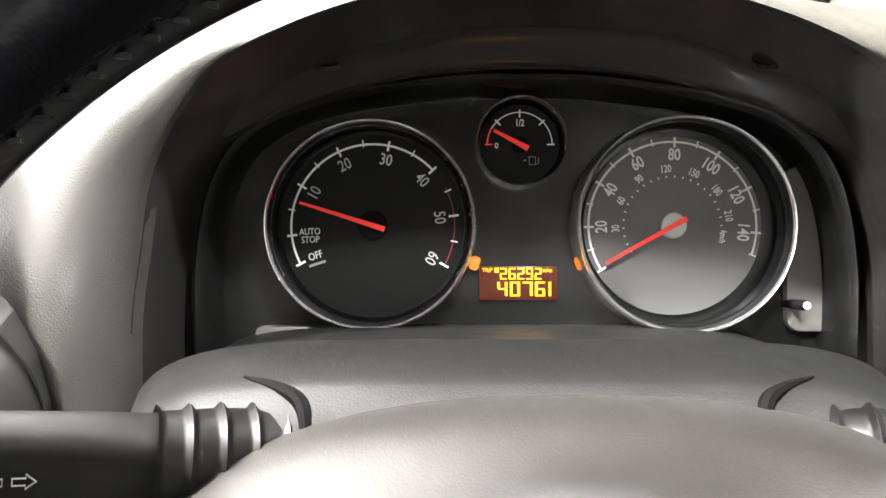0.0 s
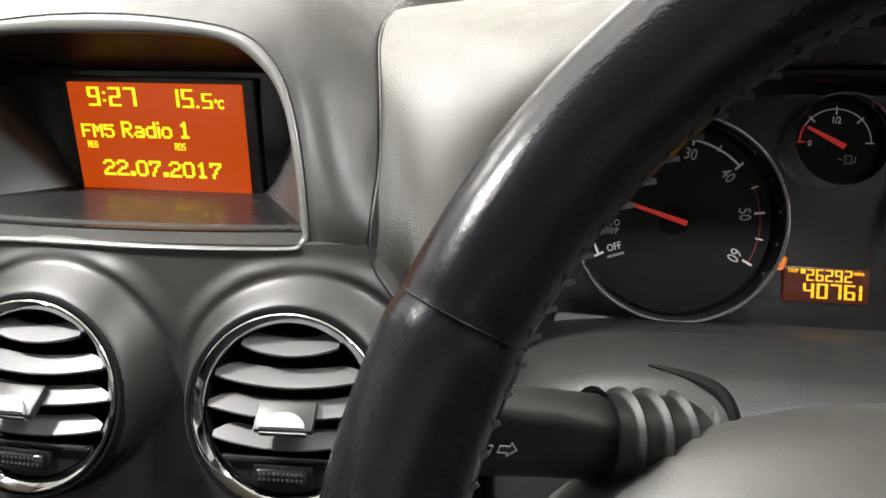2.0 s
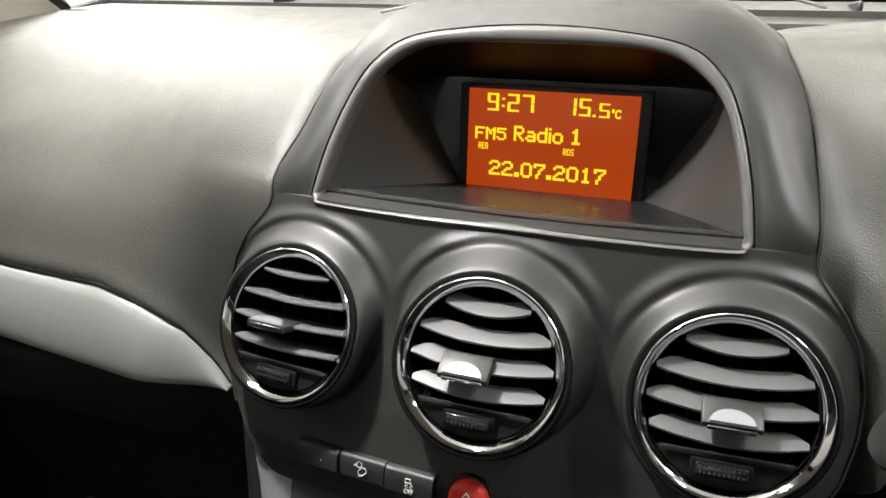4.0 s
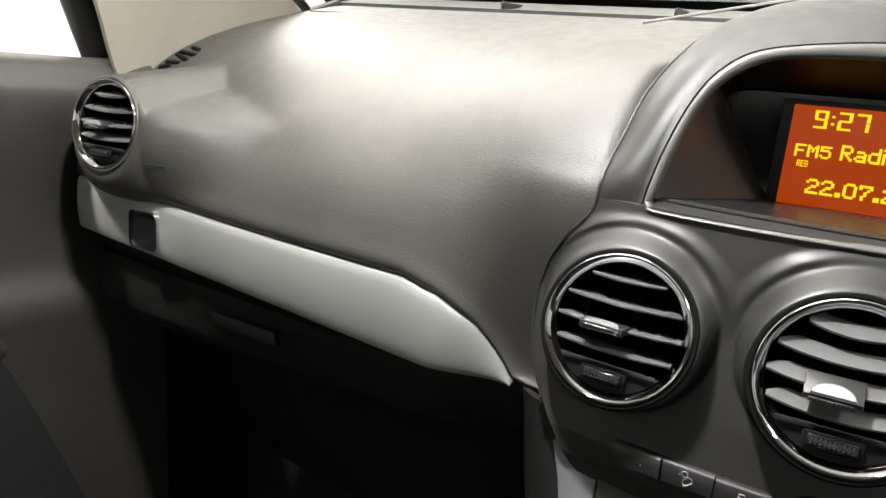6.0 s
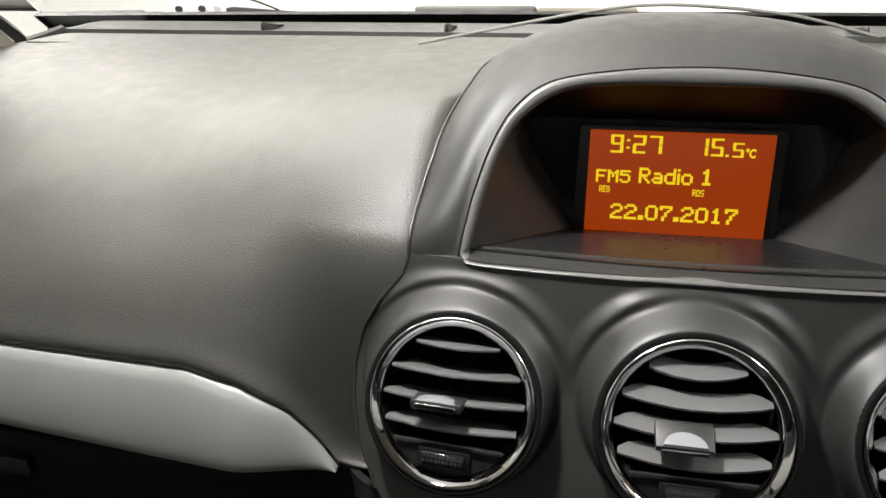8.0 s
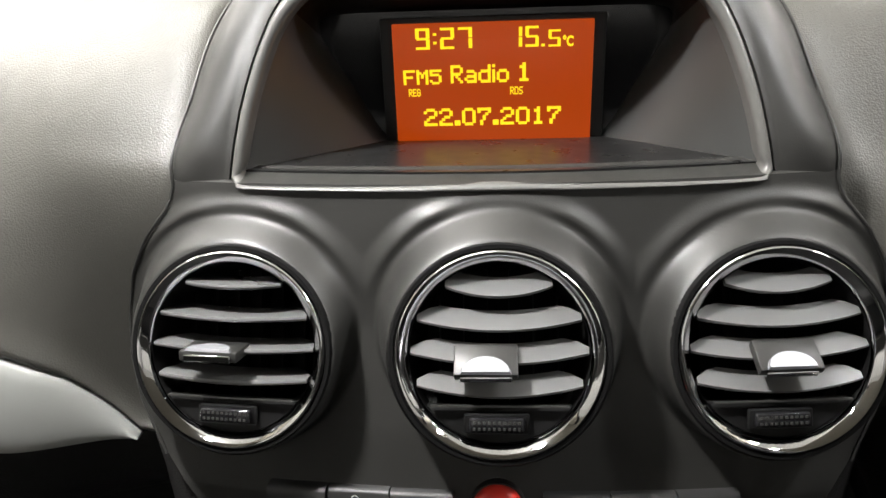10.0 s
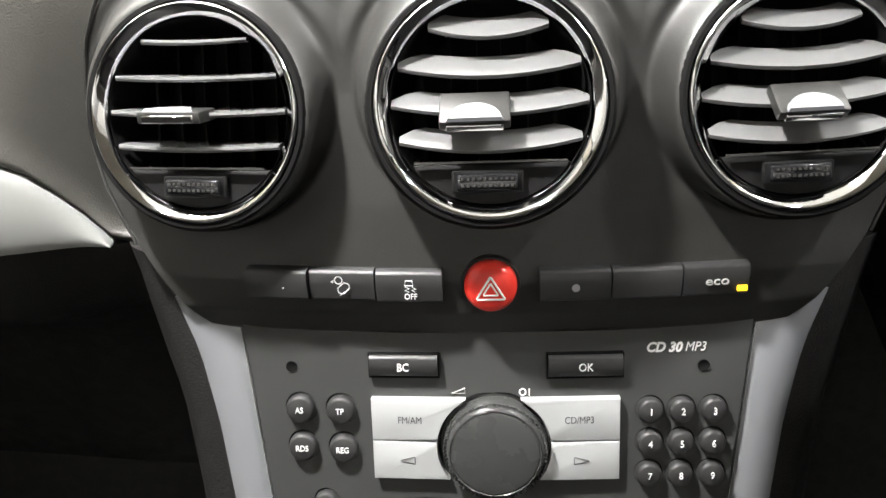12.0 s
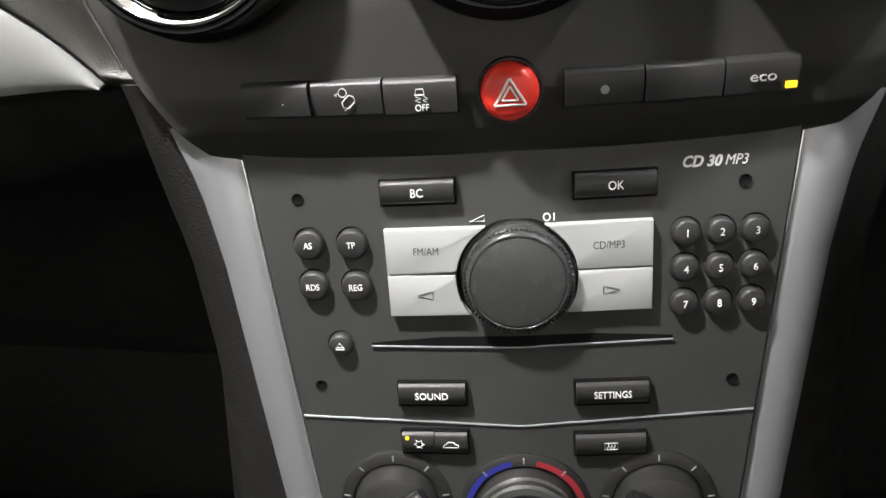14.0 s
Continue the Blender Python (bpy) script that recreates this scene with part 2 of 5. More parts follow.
def tube(path, radius, n=8, closed=False, squash=1.0):
    """A round bar along a path."""
    bm = bmesh.new()
    k = len(path)
    rings = []
    for i, p in enumerate(path):
        a, b = path[(i - 1) % k if closed else max(i - 1, 0)], path[(i + 1) % k if closed else min(i + 1, k - 1)]
        d = (Vector(b) - Vector(a)).normalized()
        side = d.cross(Vector((0, -0.42, 0.907))) if abs(d.dot(Vector((0, -0.42, 0.907)))) < 0.98 else d.cross(Vector((0, 1, 0)))
        side.normalize()
        up = side.cross(d)
        r = radius[i] if isinstance(radius, (list, tuple)) else radius
        rings.append([bm.verts.new(Vector(p) + side * r * math.cos(2 * math.pi * j / n) + up * r * squash * math.sin(2 * math.pi * j / n)) for j in range(n)])
    for i in range(k if closed else k - 1):
        for j in range(n):
            bm.faces.new((rings[i][j], rings[i][(j + 1) % n], rings[(i + 1) % k][(j + 1) % n], rings[(i + 1) % k][j]))
    if not closed:
        bm.faces.new(rings[0])
        bm.faces.new(rings[-1])
    return bm


def lerp(x, table):
    return float(np.interp(x, [a for a, _ in table], [b for _, b in table]))


def ease(a, b, x):
    t = min(1.0, max(0.0, (x - a) / (b - a)))
    return t * t * (3 - 2 * t)


def letters(words, height, x, y, z, mat, parent, spin=0.0, depth=0.0002, shear=0.0, squeeze=1.0, name="lettering", bold=0.0, width=0.0):
    """Raised print that faces -y; x, z is its middle."""
    cu = bpy.data.curves.new(name, "FONT")
    cu.body, cu.size, cu.extrude, cu.shear = words, height / 0.69, depth, shear
    cu.align_x, cu.align_y, cu.resolution_u = "CENTER", "CENTER", 3
    cu.offset = bold
    cu.materials.append(mat)
    ob = new(name, cu)
    if width:
        bpy.context.view_layer.update()
        squeeze = width / max(ob.dimensions.x, 1e-6)
    ob.parent = parent
    ob.matrix_basis = pose(x, y, z, 90, 0, 0) @ pose(0, 0, 0, 0, 0, spin) @ Matrix.Diagonal((squeeze, 1, 1, 1))
    return ob


XC = -0.357  # the car's middle

# dot-matrix and seven-segment characters of the lit screens
DOTS = {
    "0": "01110 10001 10001 10001 10001 10001 01110", "1": "00100 01100 00100 00100 00100 00100 01110", "2": "01110 10001 00001 00110 01000 10000 11111",
    "7": "11111 10001 00010 00100 00100 01000 01000", "5": "11111 10000 11110 00001 00001 10001 01110", ".": "00 00 00 00 00 11 11",
    "F": "11111 10000 10000 11110 10000 10000 10000", "M": "10001 11011 10101 10101 10001 10001 10001", "R": "11110 10001 10001 11110 10100 10010 10001",
    "a": "00000 00000 01110 00001 01111 10001 01111", "d": "00001 00001 01111 10001 10001 10001 01111", "i": "1 0 1 1 1 1 1", "o": "00000 00000 01110 10001 10001 10001 01110",
    "E": "11111 10000 10000 11110 10000 10000 11111", "G": "01110 10001 10000 10111 10001 10001 01110", "D": "11110 10001 10001 10001 10001 10001 11110", "S": "01111 10000 10000 01110 00001 00001 11110", " ": "00 00 00 00 00 00 00",
}
BARS = {"0": "abcdef", "1": "bc", "2": "abged", "4": "fgbc", "5": "afgcd", "6": "afgedc", "7": "abc", "9": "abfgcd"}


def flat_words(boxes, x, y, z, mat, parent, width, height, name="lettering"):
    """Joins rectangles (x0, z0, x1, z1) to one raised print, scaled to a width and height about its middle."""
    x0, x1 = min(b[0] for b in boxes), max(b[2] for b in boxes)
    z0, z1 = min(b[1] for b in boxes), max(b[3] for b in boxes)
    bm = bmesh.new()
    for b in boxes:
        vs = [bm.verts.new((x + ((px - x0) / (x1 - x0) - 0.5) * width, y, z + ((pz - z0) / (z1 - z0) - 0.5) * height)) for px, pz in ((b[0], b[1]), (b[2], b[1]), (b[2], b[3]), (b[0], b[3]))]
        bm.faces.new(vs)
    made = bmesh.ops.extrude_face_region(bm, geom=list(bm.faces))
    bmesh.ops.translate(bm, vec=(0, 0.0004, 0), verts=[v for v in made["geom"] if isinstance(v, bmesh.types.BMVert)])
    return part(name, bm, mat, parent)


def dot_words(words, x, y, z, mat, parent, width, height):
    boxes, at = [], 0.0
    for ch in words:
        rows = DOTS[ch].split()
        for j, row in enumerate(rows):
            i = 0
            while i < len(row):
                k = i
                while k < len(row) and row[k] == "1":
                    k += 1
                if k > i:
                    boxes.append((at + i - 0.12, 6 - j - 0.08, at + k + 0.12, 7 - j + 0.08))
                i = max(k, i + 1)
        at += len(rows[0]) + 0.9
    return flat_words(boxes, x, y, z, mat, parent, width, height)


def bar_words(words, x, y, z, mat, parent, width, height):
    shape = {"a": (0.1, 8.8, 4.9, 10), "g": (0.4, 4.45, 4.6, 5.55), "d": (0.1, 0, 4.9, 1.2), "f": (0, 5.2, 1.3, 9.8), "b": (3.7, 5.2, 5, 9.8), "e": (0, 0.2, 1.3, 4.8), "c": (3.7, 0.2, 5, 4.8)}
    boxes, at = [], 0.0
    for ch in words:
        if ch == ".":
            boxes.append((at - 0.3, 0, at + 1.0, 1.3))
            at += 1.7
        elif ch == ":":
            boxes += [(at, 2.4, at + 1.2, 3.6), (at, 6.4, at + 1.2, 7.6)]
            at += 2.4
        else:
            off = -3.2 if ch == "1" else 0.0
            boxes += [(at + off + a, b, at + off + c, d) for a, b, c, d in (shape[q] for q in BARS[ch])]
            at += (2.9 if ch == "1" else 6.2)
    return flat_words(boxes, x, y, z, mat, parent, width, height)

# ---- the showroom round the car ----


def slab(name, lo, hi, mat, label, bevel=0.0):
    c = [(a + b) / 2 for a, b in zip(lo, hi)]
    s = [b - a for a, b in zip(lo, hi)]
    ob = part(name, rbox(c, s, bevel), mat)
    return tagged(ob, label, name.split("_")[0], "", "structure")


slab("floor", (-6, -6, -0.1), (6, 7, 0.0), FLOORMAT, "smooth grey showroom floor under the car")
slab("wall_north", (-6, 7, 0), (6, 7.2, 4.2), PAINT, "plain white showroom wall ahead of the car")
slab("wall_south", (-6, -6.2, 0), (6, -6, 4.2), FLOORMAT, "plain grey showroom wall behind the car")
slab("wall_west", (-6.2, -6, 0), (-6, 7, 4.2), PAINT, "plain white showroom wall beside the car")
slab("wall_east", (6, -6, 0), (6.2, 7, 4.2), PAINT, "plain white showroom wall beside the car")
slab("ceiling", (-6, -6, 4.2), (6, 7, 4.3), PAINT, "plain white showroom ceiling")

# ---- the cabin shell ----
roof_rows = []
for i in range(13):
    y = 0.16 - i * 0.15
    roof_rows.append([(XC + u * 0.70, y, 1.60 + 0.05 * math.sin(min(1, i / 6) * math.pi / 2) - 0.07 * abs(u) ** 3) for u in np.linspace(-1, 1, 13)])
tagged(part("roof_lining", sheet(roof_rows, (0, 0, 0.05)), BEIGE), "cream fabric roof lining over the front seats", "roof lining", "", "structure")
slab("cabin_floor", (-1.07, -1.6, 0.30), (0.36, 0.75, 0.36), CARPET, "black carpet of the footwells")
slab("cabin_back", (-1.07, -1.75, 0.30), (0.36, -1.65, 1.20), CARPET, "dark back of the cabin behind the seats")
slab("bulkhead", (-1.07, 0.50, 0.30), (0.36, 0.58, 1.10), CARPET, "dark footwell bulkhead under the dashboard")

# windscreen with a black band at its foot
ws = []
for t in np.linspace(0, 1, 10):
    ws.append([(XC + u * (0.78 - 0.10 * t), 0.90 - 0.74 * t - 0.10 * u * u * (1 - 0.3 * t), 1.230 + 0.385 * t) for u in np.linspace(-1, 1, 17)])
pane = part("windscreen", sheet(ws, (0, 0.003, 0.003)), glass)
pane.visible_shadow = False
tagged(pane, "clear raked windscreen over the dashboard", "windscreen", "", "structure")
band = []
for t in np.linspace(0, 1, 6):
    row = []
    for u in np.linspace(-1, 1, 25):
        k = -0.04 + t * (0.052 + 0.020 * (1 - u * u))
        row.append((XC + u * (0.78 - 0.10 * k), 0.895 - 0.74 * k - 0.10 * u * u, 1.230 + 0.385 * k))
    band.append(row)
tagged(part("windscreen_seal", sheet(band, (0, -0.008, -0.004)), RUBBER), "black rubber seal along the windscreen's foot", "seal", "", "structure")

# cream pillar between windscreen and door


def pillar(side):
    """Cream pillar trim, with the black edge of the glass beside it."""
    outers = spline([(0.655, 0.340, 1.090), (0.647, 0.315, 1.135), (0.636, 0.295, 1.190), (0.628, 0.270, 1.250), (0.616, 0.190, 1.370), (0.622, 0.080, 1.490), (0.627, 0.0, 1.600)], 25)
    inners = spline([(0.680, 0.660, 1.165), (0.677, 0.625, 1.196), (0.671, 0.590, 1.216), (0.663, 0.515, 1.256), (0.650, 0.400, 1.350), (0.630, 0.250, 1.475), (0.612, 0.118, 1.600)], 25)
    rows = []
    for i, (p, q) in enumerate(zip(inners, outers)):
        inner, outer = Vector((XC + side * p.x, p.y, p.z)), Vector((XC + side * q.x, q.y, q.z))
        mid = (inner + outer) / 2 + Vector((-side * 0.028 * ease(1.15, 1.30, q.z), -0.01, 0.012))
        far = outer + Vector((side * 0.05, 0.03, 0.0))
        row = [inner + Vector((side * 0.012, 0.012, 0))]
        row += [inner * (1 - k) ** 2 + mid * 2 * k * (1 - k) + outer * k * k for k in np.linspace(0, 1, 11)]
        row += [outer + (far - outer) * 0.06 + Vector((0, -0.003, 0)), outer + (far - outer) * 0.3, far]
        rows.append(row)
    tagged(part("windscreen_pillar", sheet(rows, (side * 0.02, 0.02, 0)), BEIGE), "cream trim on the sloping windscreen pillar", "pillar trim", "", "structure")
    path = [Vector((XC + side * (p.x - 0.001), p.y + 0.012, p.z + 0.001)) for p in inners[4:]]
    path = [Vector((XC + side * 0.668, 0.690, 1.2120))] + path
    tagged(part("windscreen_edge", tube(spline(path, 40), 0.0065, 8), RUBBER), "black edge of the windscreen along the pillar", "seal", "", "structure")


pillar(-1)
pillar(1)


def door(side, label):
    """Front door: trim panel with a rounded sill, armrest, window frame and glass."""
    root = thing("door_1" if side < 0 else "door_2", Matrix.Translation((XC + side * 0.69, 0.0, 1.0)), label, "door", "", "structure")
    rows = []
    prof = [(0.05, 0.140), (0.02, 0.143), (-0.001, 0.139), (-0.011, 0.126), (-0.018, 0.110), (-0.012, 0.07), (0.004, 0.0), (0.008, -0.06), (-0.004, -0.10), (0.004, -0.16), (0.02, -0.40), (0.03, -0.62)]
    prof = spline([(a, 0, b) for a, b in prof], 40)
    for y in np.linspace(-1.2, 0.36, 28):
        k = ease(0.12, 0.36, y)
        rows.append([(side * (p.x - 0.035 * k), y, p.z - 0.012 * k + 0.010 * (y < 9) * math.sin((y + 1.2) * 1.2)) for p in prof])
    part("trim_panel", sheet(rows, (side * 0.03, 0, 0)), DOORSKIN, root)
    arm = []
    for y in np.linspace(-0.9, 0.22, 20):
        w = 0.05 * (1 - ease(0.05, 0.24, y)) + 0.012
        arm.append([(-side * (w * math.cos(a)) + side * 0.012, y, -0.075 - 0.05 * ease(-0.2, 0.22, y) + 0.028 * math.sin(a)) for a in np.linspace(-1.7, 1.7, 12)])
    part("armrest", sheet(arm, (side * 0.02, 0, 0)), DOORSKIN, root, "grained dark armrest")
    fr = [tube([Vector((side * 0.01, 0.375, 0.09)), Vector((side * 0.01, 0.352, 0.16)), Vector((side * 0.0, 0.300, 0.30)), Vector((-side * 0.03, 0.11, 0.50)), Vector((-side * 0.06, -0.15, 0.60))], 0.034, 14)]
    part("window_frame", fr[0], RUBBER, root, "black rubber window channel")
    bm = rbox((side * 0.03, -0.5, 0.36), (0.004, 1.5, 0.42), 0.0)
    g = part("window_pane", bm, glass, root, "clear door glass")
    g.visible_shadow = False
    return root


door(-1, "dark grained passenger door with its window up")
door(1, "dark grained driver's door with its window up")

# ---- dashboard skins ----


def trim_top(x):
    return lerp(x, [(-1.02, 1.036), (-0.90, 1.029), (-0.79, 1.022), (-0.70, 1.018), (-0.64, 1.015), (-0.61, 1.006), (-0.585, 0.986), (-0.57, 0.966), (-0.556, 0.944), (-0.50, 0.935)])


def trim_front(x):
    return 0.262 + 0.10 * (x + 0.80) ** 2 + 0.022 * ease(-0.62, -0.555, x)


def trim_low(x):
    return lerp(x, [(-1.02, 0.986), (-0.90, 0.978), (-0.75, 0.965), (-0.60, 0.949), (-0.556, 0.943), (-0.50, 0.935)])


SEAM_Y = [(1.05, 0.284), (1.075, 0.286), (1.102, 0.2895), (1.126, 0.318), (1.156, 0.347), (1.179, 0.388), (1.193, 0.452), (1.201, 0.59)]
FAR = (-0.936, 0.2500, 1.0940)  # outboard vent
# passenger side: soft pad from the windscreen down to the silver strip
rows = []
for x in np.concatenate((np.linspace(-1.010, -0.984, 5), np.linspace(-0.981, -0.879, 52), np.linspace(-0.87, -0.452, 45))):
    f, zt = trim_front(x), trim_top(x)
    far = ease(-0.90, -1.01, x)
    near = ease(-0.62, -0.50, x)
    pts = [(x, 0.93, 1.222), (x, 0.80, 1.218), (x, 0.715, 1.204), (x, 0.700, 1.209), (x, 0.66, 1.207),
           (x, 0.55, 1.194 - 0.004 * far), (x, 0.46, 1.176 - 0.005 * far), (x, 0.39, 1.150 - 0.003 * far), (x, 0.335, 1.112), (x, f + 0.028 + 0.012 * near, 1.075),
           (x, f + 0.008, zt + 0.022), (x, f + 0.004, zt + 0.002), (x, f + 0.030, zt - 0.012)]
    seam = ease(-0.72, -0.505, x)
    pts = [(a, b + (lerp(c, SEAM_Y) - b) * seam if b < 0.6 and c > 1.05 else b, c) for a, b, c in pts]
    pts = [(a, b + (0.07 * ease(-0.503, -0.488, x) if 1.03 < c < 1.172 else 0.0), c) for a, b, c in pts]
    row = spline(pts, 150)
    for p in row:
        if p.y < 0.55:
            r = math.hypot(p.x - FAR[0], (p.z - FAR[2]) / 0.97)
            want = FAR[1] + 0.0015 + 0.25 * (p.z - FAR[2])
            if want < p.y:
                dx = p.x - FAR[0]
                if dx > 0.044:
                    dx = 0.044 + (dx - 0.044) * 0.42
                p.y += (want - p.y) * (1 - ease(0.042 - 0.002 * ease(0.0, 0.035, p.z - FAR[2]), 0.086 - 0.038 * ease(0.0, 0.035, p.z - FAR[2]), math.hypot(dx, p.z - FAR[2])))
    rows.append(row)
bm = sheet(rows, (0, 0.01, -0.02))
inside = [g for g in bm.faces if g.calc_center_median().y < 0.36 and math.hypot(g.calc_center_median().x - FAR[0], (g.calc_center_median().z - FAR[2]) / 0.97) < 0.0386]
bmesh.ops.delete(bm, geom=inside, context="FACES")
pad_rows = rows
pad = tagged(part("dashboard_pad", bm, PAD, None, "", 1.2), "grey grained soft dashboard pad on the passenger side", "dashboard pad", "", "structure")



def pad_point(x, y, z=None):
    """The pad's surface at x and y (or z), and its upward normal there."""
    i = min(range(1, len(pad_rows) - 1), key=lambda k: abs(pad_rows[k][5].x - x))
    j = min(range(1, 128), key=lambda k: abs(pad_rows[i][k].z - z) if z else abs(pad_rows[i][k].y - y))
    p = pad_rows[i][j]
    n = (pad_rows[i + 1][j] - pad_rows[i - 1][j]).cross(pad_rows[i][j + 1] - pad_rows[i][j - 1]).normalized()
    return p, n if n.z > 0 else -n


# small embossed word on the pad beside the outboard vent, too faint to read
p, n = pad_point(-0.880, 0, 1.064)
across = Vector((0, 0, 1)).cross(n).normalized()
turn = Matrix((across, n.cross(across), n)).transposed().to_4x4()
mark = tagged(part("embossed_mark", rbox(p + n * 0.0002, (0.020, 0.0042, 0.0007), 0.0002, 1, turn), RECESS), "small dark embossed mark on the soft pad", "embossed mark", "", "structure")

# panel under the silver strip down to the glovebox
rows = []
for x in np.linspace(-1.012, -0.5435, 40):
    f, zl = trim_front(x), trim_low(x)
    k = ease(-0.57, -0.49, x)
    pts = [(x, f + 0.03, zl + 0.012), (x, f + 0.014, zl + 0.003), (x, f + 0.015, zl - 0.006), (x, f + 0.024, zl - 0.03), (x, f + 0.036, zl - 0.06), (x, f + 0.10, zl - 0.12), (x, f + 0.16, zl - 0.30)]
    rows.append(spline(pts, 24))
tagged(part("lower_dash_panel", sheet(rows, (0, 0.01, -0.01)), GLOVE), "grained black dash panel under the silver strip", "dash panel", "", "structure")


def silver_strip():
    root = thing("silver_strip", Matrix.Identity(4), "satin silver decorative strip across the passenger dashboard", "dash trim")
    rows = []
    for x in np.concatenate((np.linspace(-1.008, -0.66, 24), np.linspace(-0.65, -0.5565, 30))):
        f, a, b = trim_front(x), trim_low(x), trim_top(x)
        row = [(x, f + 0.012, a - 0.0005), (x, f - 0.0005, a + 0.0005)]
        for s in np.linspace(0.04, 0.96, 10):
            row.append((x, f - 0.0035 * math.sin(s * math.pi) ** 0.5 + 0.003 * s, a + (b - a) * s))
        row += [(x, f + 0.0035, b - 0.0005), (x, f + 0.015, b)]
        rows.append(row)
    part("strip", sheet(rows, (0, 0.004, 0)), SILVER, root)
    y = trim_front(-0.9075) - 0.0042
    m = pose(-0.9075, y - 0.0002, 1.0020, -4, 0, 3)
    plate = part("badge_plate", prism(rounded(0.0325, 0.0335, 0.005), 0.0002, 0.004, 0.0004), GLOSS, root, "gloss black square badge plate")
    plate.matrix_basis = m
    rim = part("badge_rim", ring_frame(0.0325, 0.0335, 0.005, 0.0011), CHROME, root, "thin bright rim")
    rim.matrix_basis = m
    return root


def ring_frame(w, h, r, t):
    """A thin rim round a rounded plate."""
    a, b = rounded(w, h, r), rounded(w + 2 * t, h + 2 * t, r + t)
    rows = [[(x, 0.001, z) for x, z in a], [(x, -0.0016, z) for x, z in a], [(x, -0.0012, z) for x, z in b], [(x, 0.003, z) for x, z in b]]
    return sheet(rows, None, True)


silver_strip()

# glovebox lid with a recessed pull
glove = thing("glovebox", Matrix.Translation((-0.78, 0.307, 0.872)), "black grained glovebox lid below the silver strip", "glovebox")
rows = []
for x in np.linspace(-0.225, 0.234, 30):
    rows.append(spline([(x, -0.020, 0.080 - 0.035 * x), (x, -0.031, 0.076 - 0.035 * x), (x, -0.034, 0.05), (x, -0.029, 0.028), (x, 0.005, 0.006), (x, 0.08, -0.05), (x, 0.13, -0.20)], 18))
rows = [[(p.x, p.y + trim_front(p.x - 0.78) - trim_front(-0.78) + 0.002 * ease(-0.62, -0.56, p.x - 0.78), p.z) for p in row] for row in rows]
part("lid", sheet(rows, (0, 0.02, 0.0)), GLOVE, glove)
part("pull", rbox((-0.020, -0.0345, 0.0590), (0.074, 0.010, 0.013), 0.0010), GLOVE, glove, "black pull handle")

# ---- centre fascia with three round pods ----
PODS = [(-0.118, 1.0275), (0.001, 1.0310), (0.120, 1.0275)]
LEAN = 20.0
VENT_YAW = {-0.118: -5, 0.001: 0, 0.120: 4}


def fascia_y(u, z):
    return lerp(z, [(0.911, 0.2480), (0.9175, 0.2400), (0.9265, 0.2325), (0.938, 0.2298), (0.953, 0.2310), (0.985, 0.2400), (1.03, 0.2550), (1.093, 0.2700), (1.20, 0.31)]) + lerp(z, [(0.94, 0.48), (0.97, 0.62)]) * u * u


def fascia_half(z):
    return lerp(z, [(0.9175, 0.122), (0.925, 0.1285), (0.933, 0.1365), (0.945, 0.146), (0.965, 0.161), (0.99, 0.1735), (1.01, 0.178), (1.03, 0.1785), (1.05, 0.174), (1.068, 0.164), (1.083, 0.1515), (1.094, 0.150)])


def pod_bump(u, z):
    h = 0.0
    for cu, cz in PODS:
        dz = (z - cz)
        r = math.hypot(u - cu, dz / math.cos(radians(LEAN)))
        face = vent_front(cu, cz) + math.tan(radians(LEAN)) * dz + math.sin(radians(VENT_YAW[cu])) * (u - cu)
        low = fascia_y(u, z)
        # a steep shoulder round the vent, on a low terrace that fades out towards the sides
        main = 1 - ease(0.0466, 0.0562, r) ** 0.9
        brow = ease(0.05, 0.85, dz / max(r, 1e-6)) * (1 - ease(1.080, 1.0925, z))
        terrace = 0.27 * brow * (1 - ease(0.0590, 0.0690, r)) * (1 - 0.35 * (1 - ease(0.0, 0.0050, abs(r - 0.0570))))
        h = max(h, (low - face) * (main + (1 - main) * terrace))
    return h


def vent_front(cu, cz):
    return 0.2315 + 0.0105 * (abs(cu) / 0.119) ** 2


bm = bmesh.new()
zs = np.linspace(1.0935, 0.9175, 141)
us = np.linspace(-1, 1, 281)
grid = []
for z in zs:
    w = fascia_half(z)
    line = []
    for s in us:
        u = s * w
        best = min(PODS, key=lambda p: math.hypot(u - p[0], z - p[1]))
        dz, du = (z - best[1]) / math.cos(radians(LEAN)), u - best[0]
        r = math.hypot(du, dz)
        uu, zz = u, z
        if abs(r - 0.0425) < 0.0009:
            k = 0.0425 / r
            uu, zz = best[0] + du * k, best[1] + dz * k * math.cos(radians(LEAN))
        line.append(bm.verts.new((XC + uu, fascia_y(uu, zz) - pod_bump(uu, zz), zz)))
    grid.append(line)
for i in range(len(zs) - 1):
    for j in range(len(us) - 1):
        q = (grid[i][j], grid[i][j + 1], grid[i + 1][j + 1], grid[i + 1][j])
        mx = sum(v.co.x for v in q) / 4 - XC
        mz = sum(v.co.z for v in q) / 4
        if all(math.hypot(mx - cu, (mz - cz) / math.cos(radians(LEAN))) > 0.0422 for cu, cz in PODS):
            bm.faces.new(q)
bmesh.ops.delete(bm, geom=[v for v in bm.verts if not v.link_faces], context="VERTS")
rim = [e for e in bm.edges if e.is_boundary]
made = bmesh.ops.extrude_edge_only(bm, edges=rim)
bmesh.ops.translate(bm, vec=(0, 0.02, 0.003), verts=[v for v in made["geom"] if isinstance(v, bmesh.types.BMVert)])
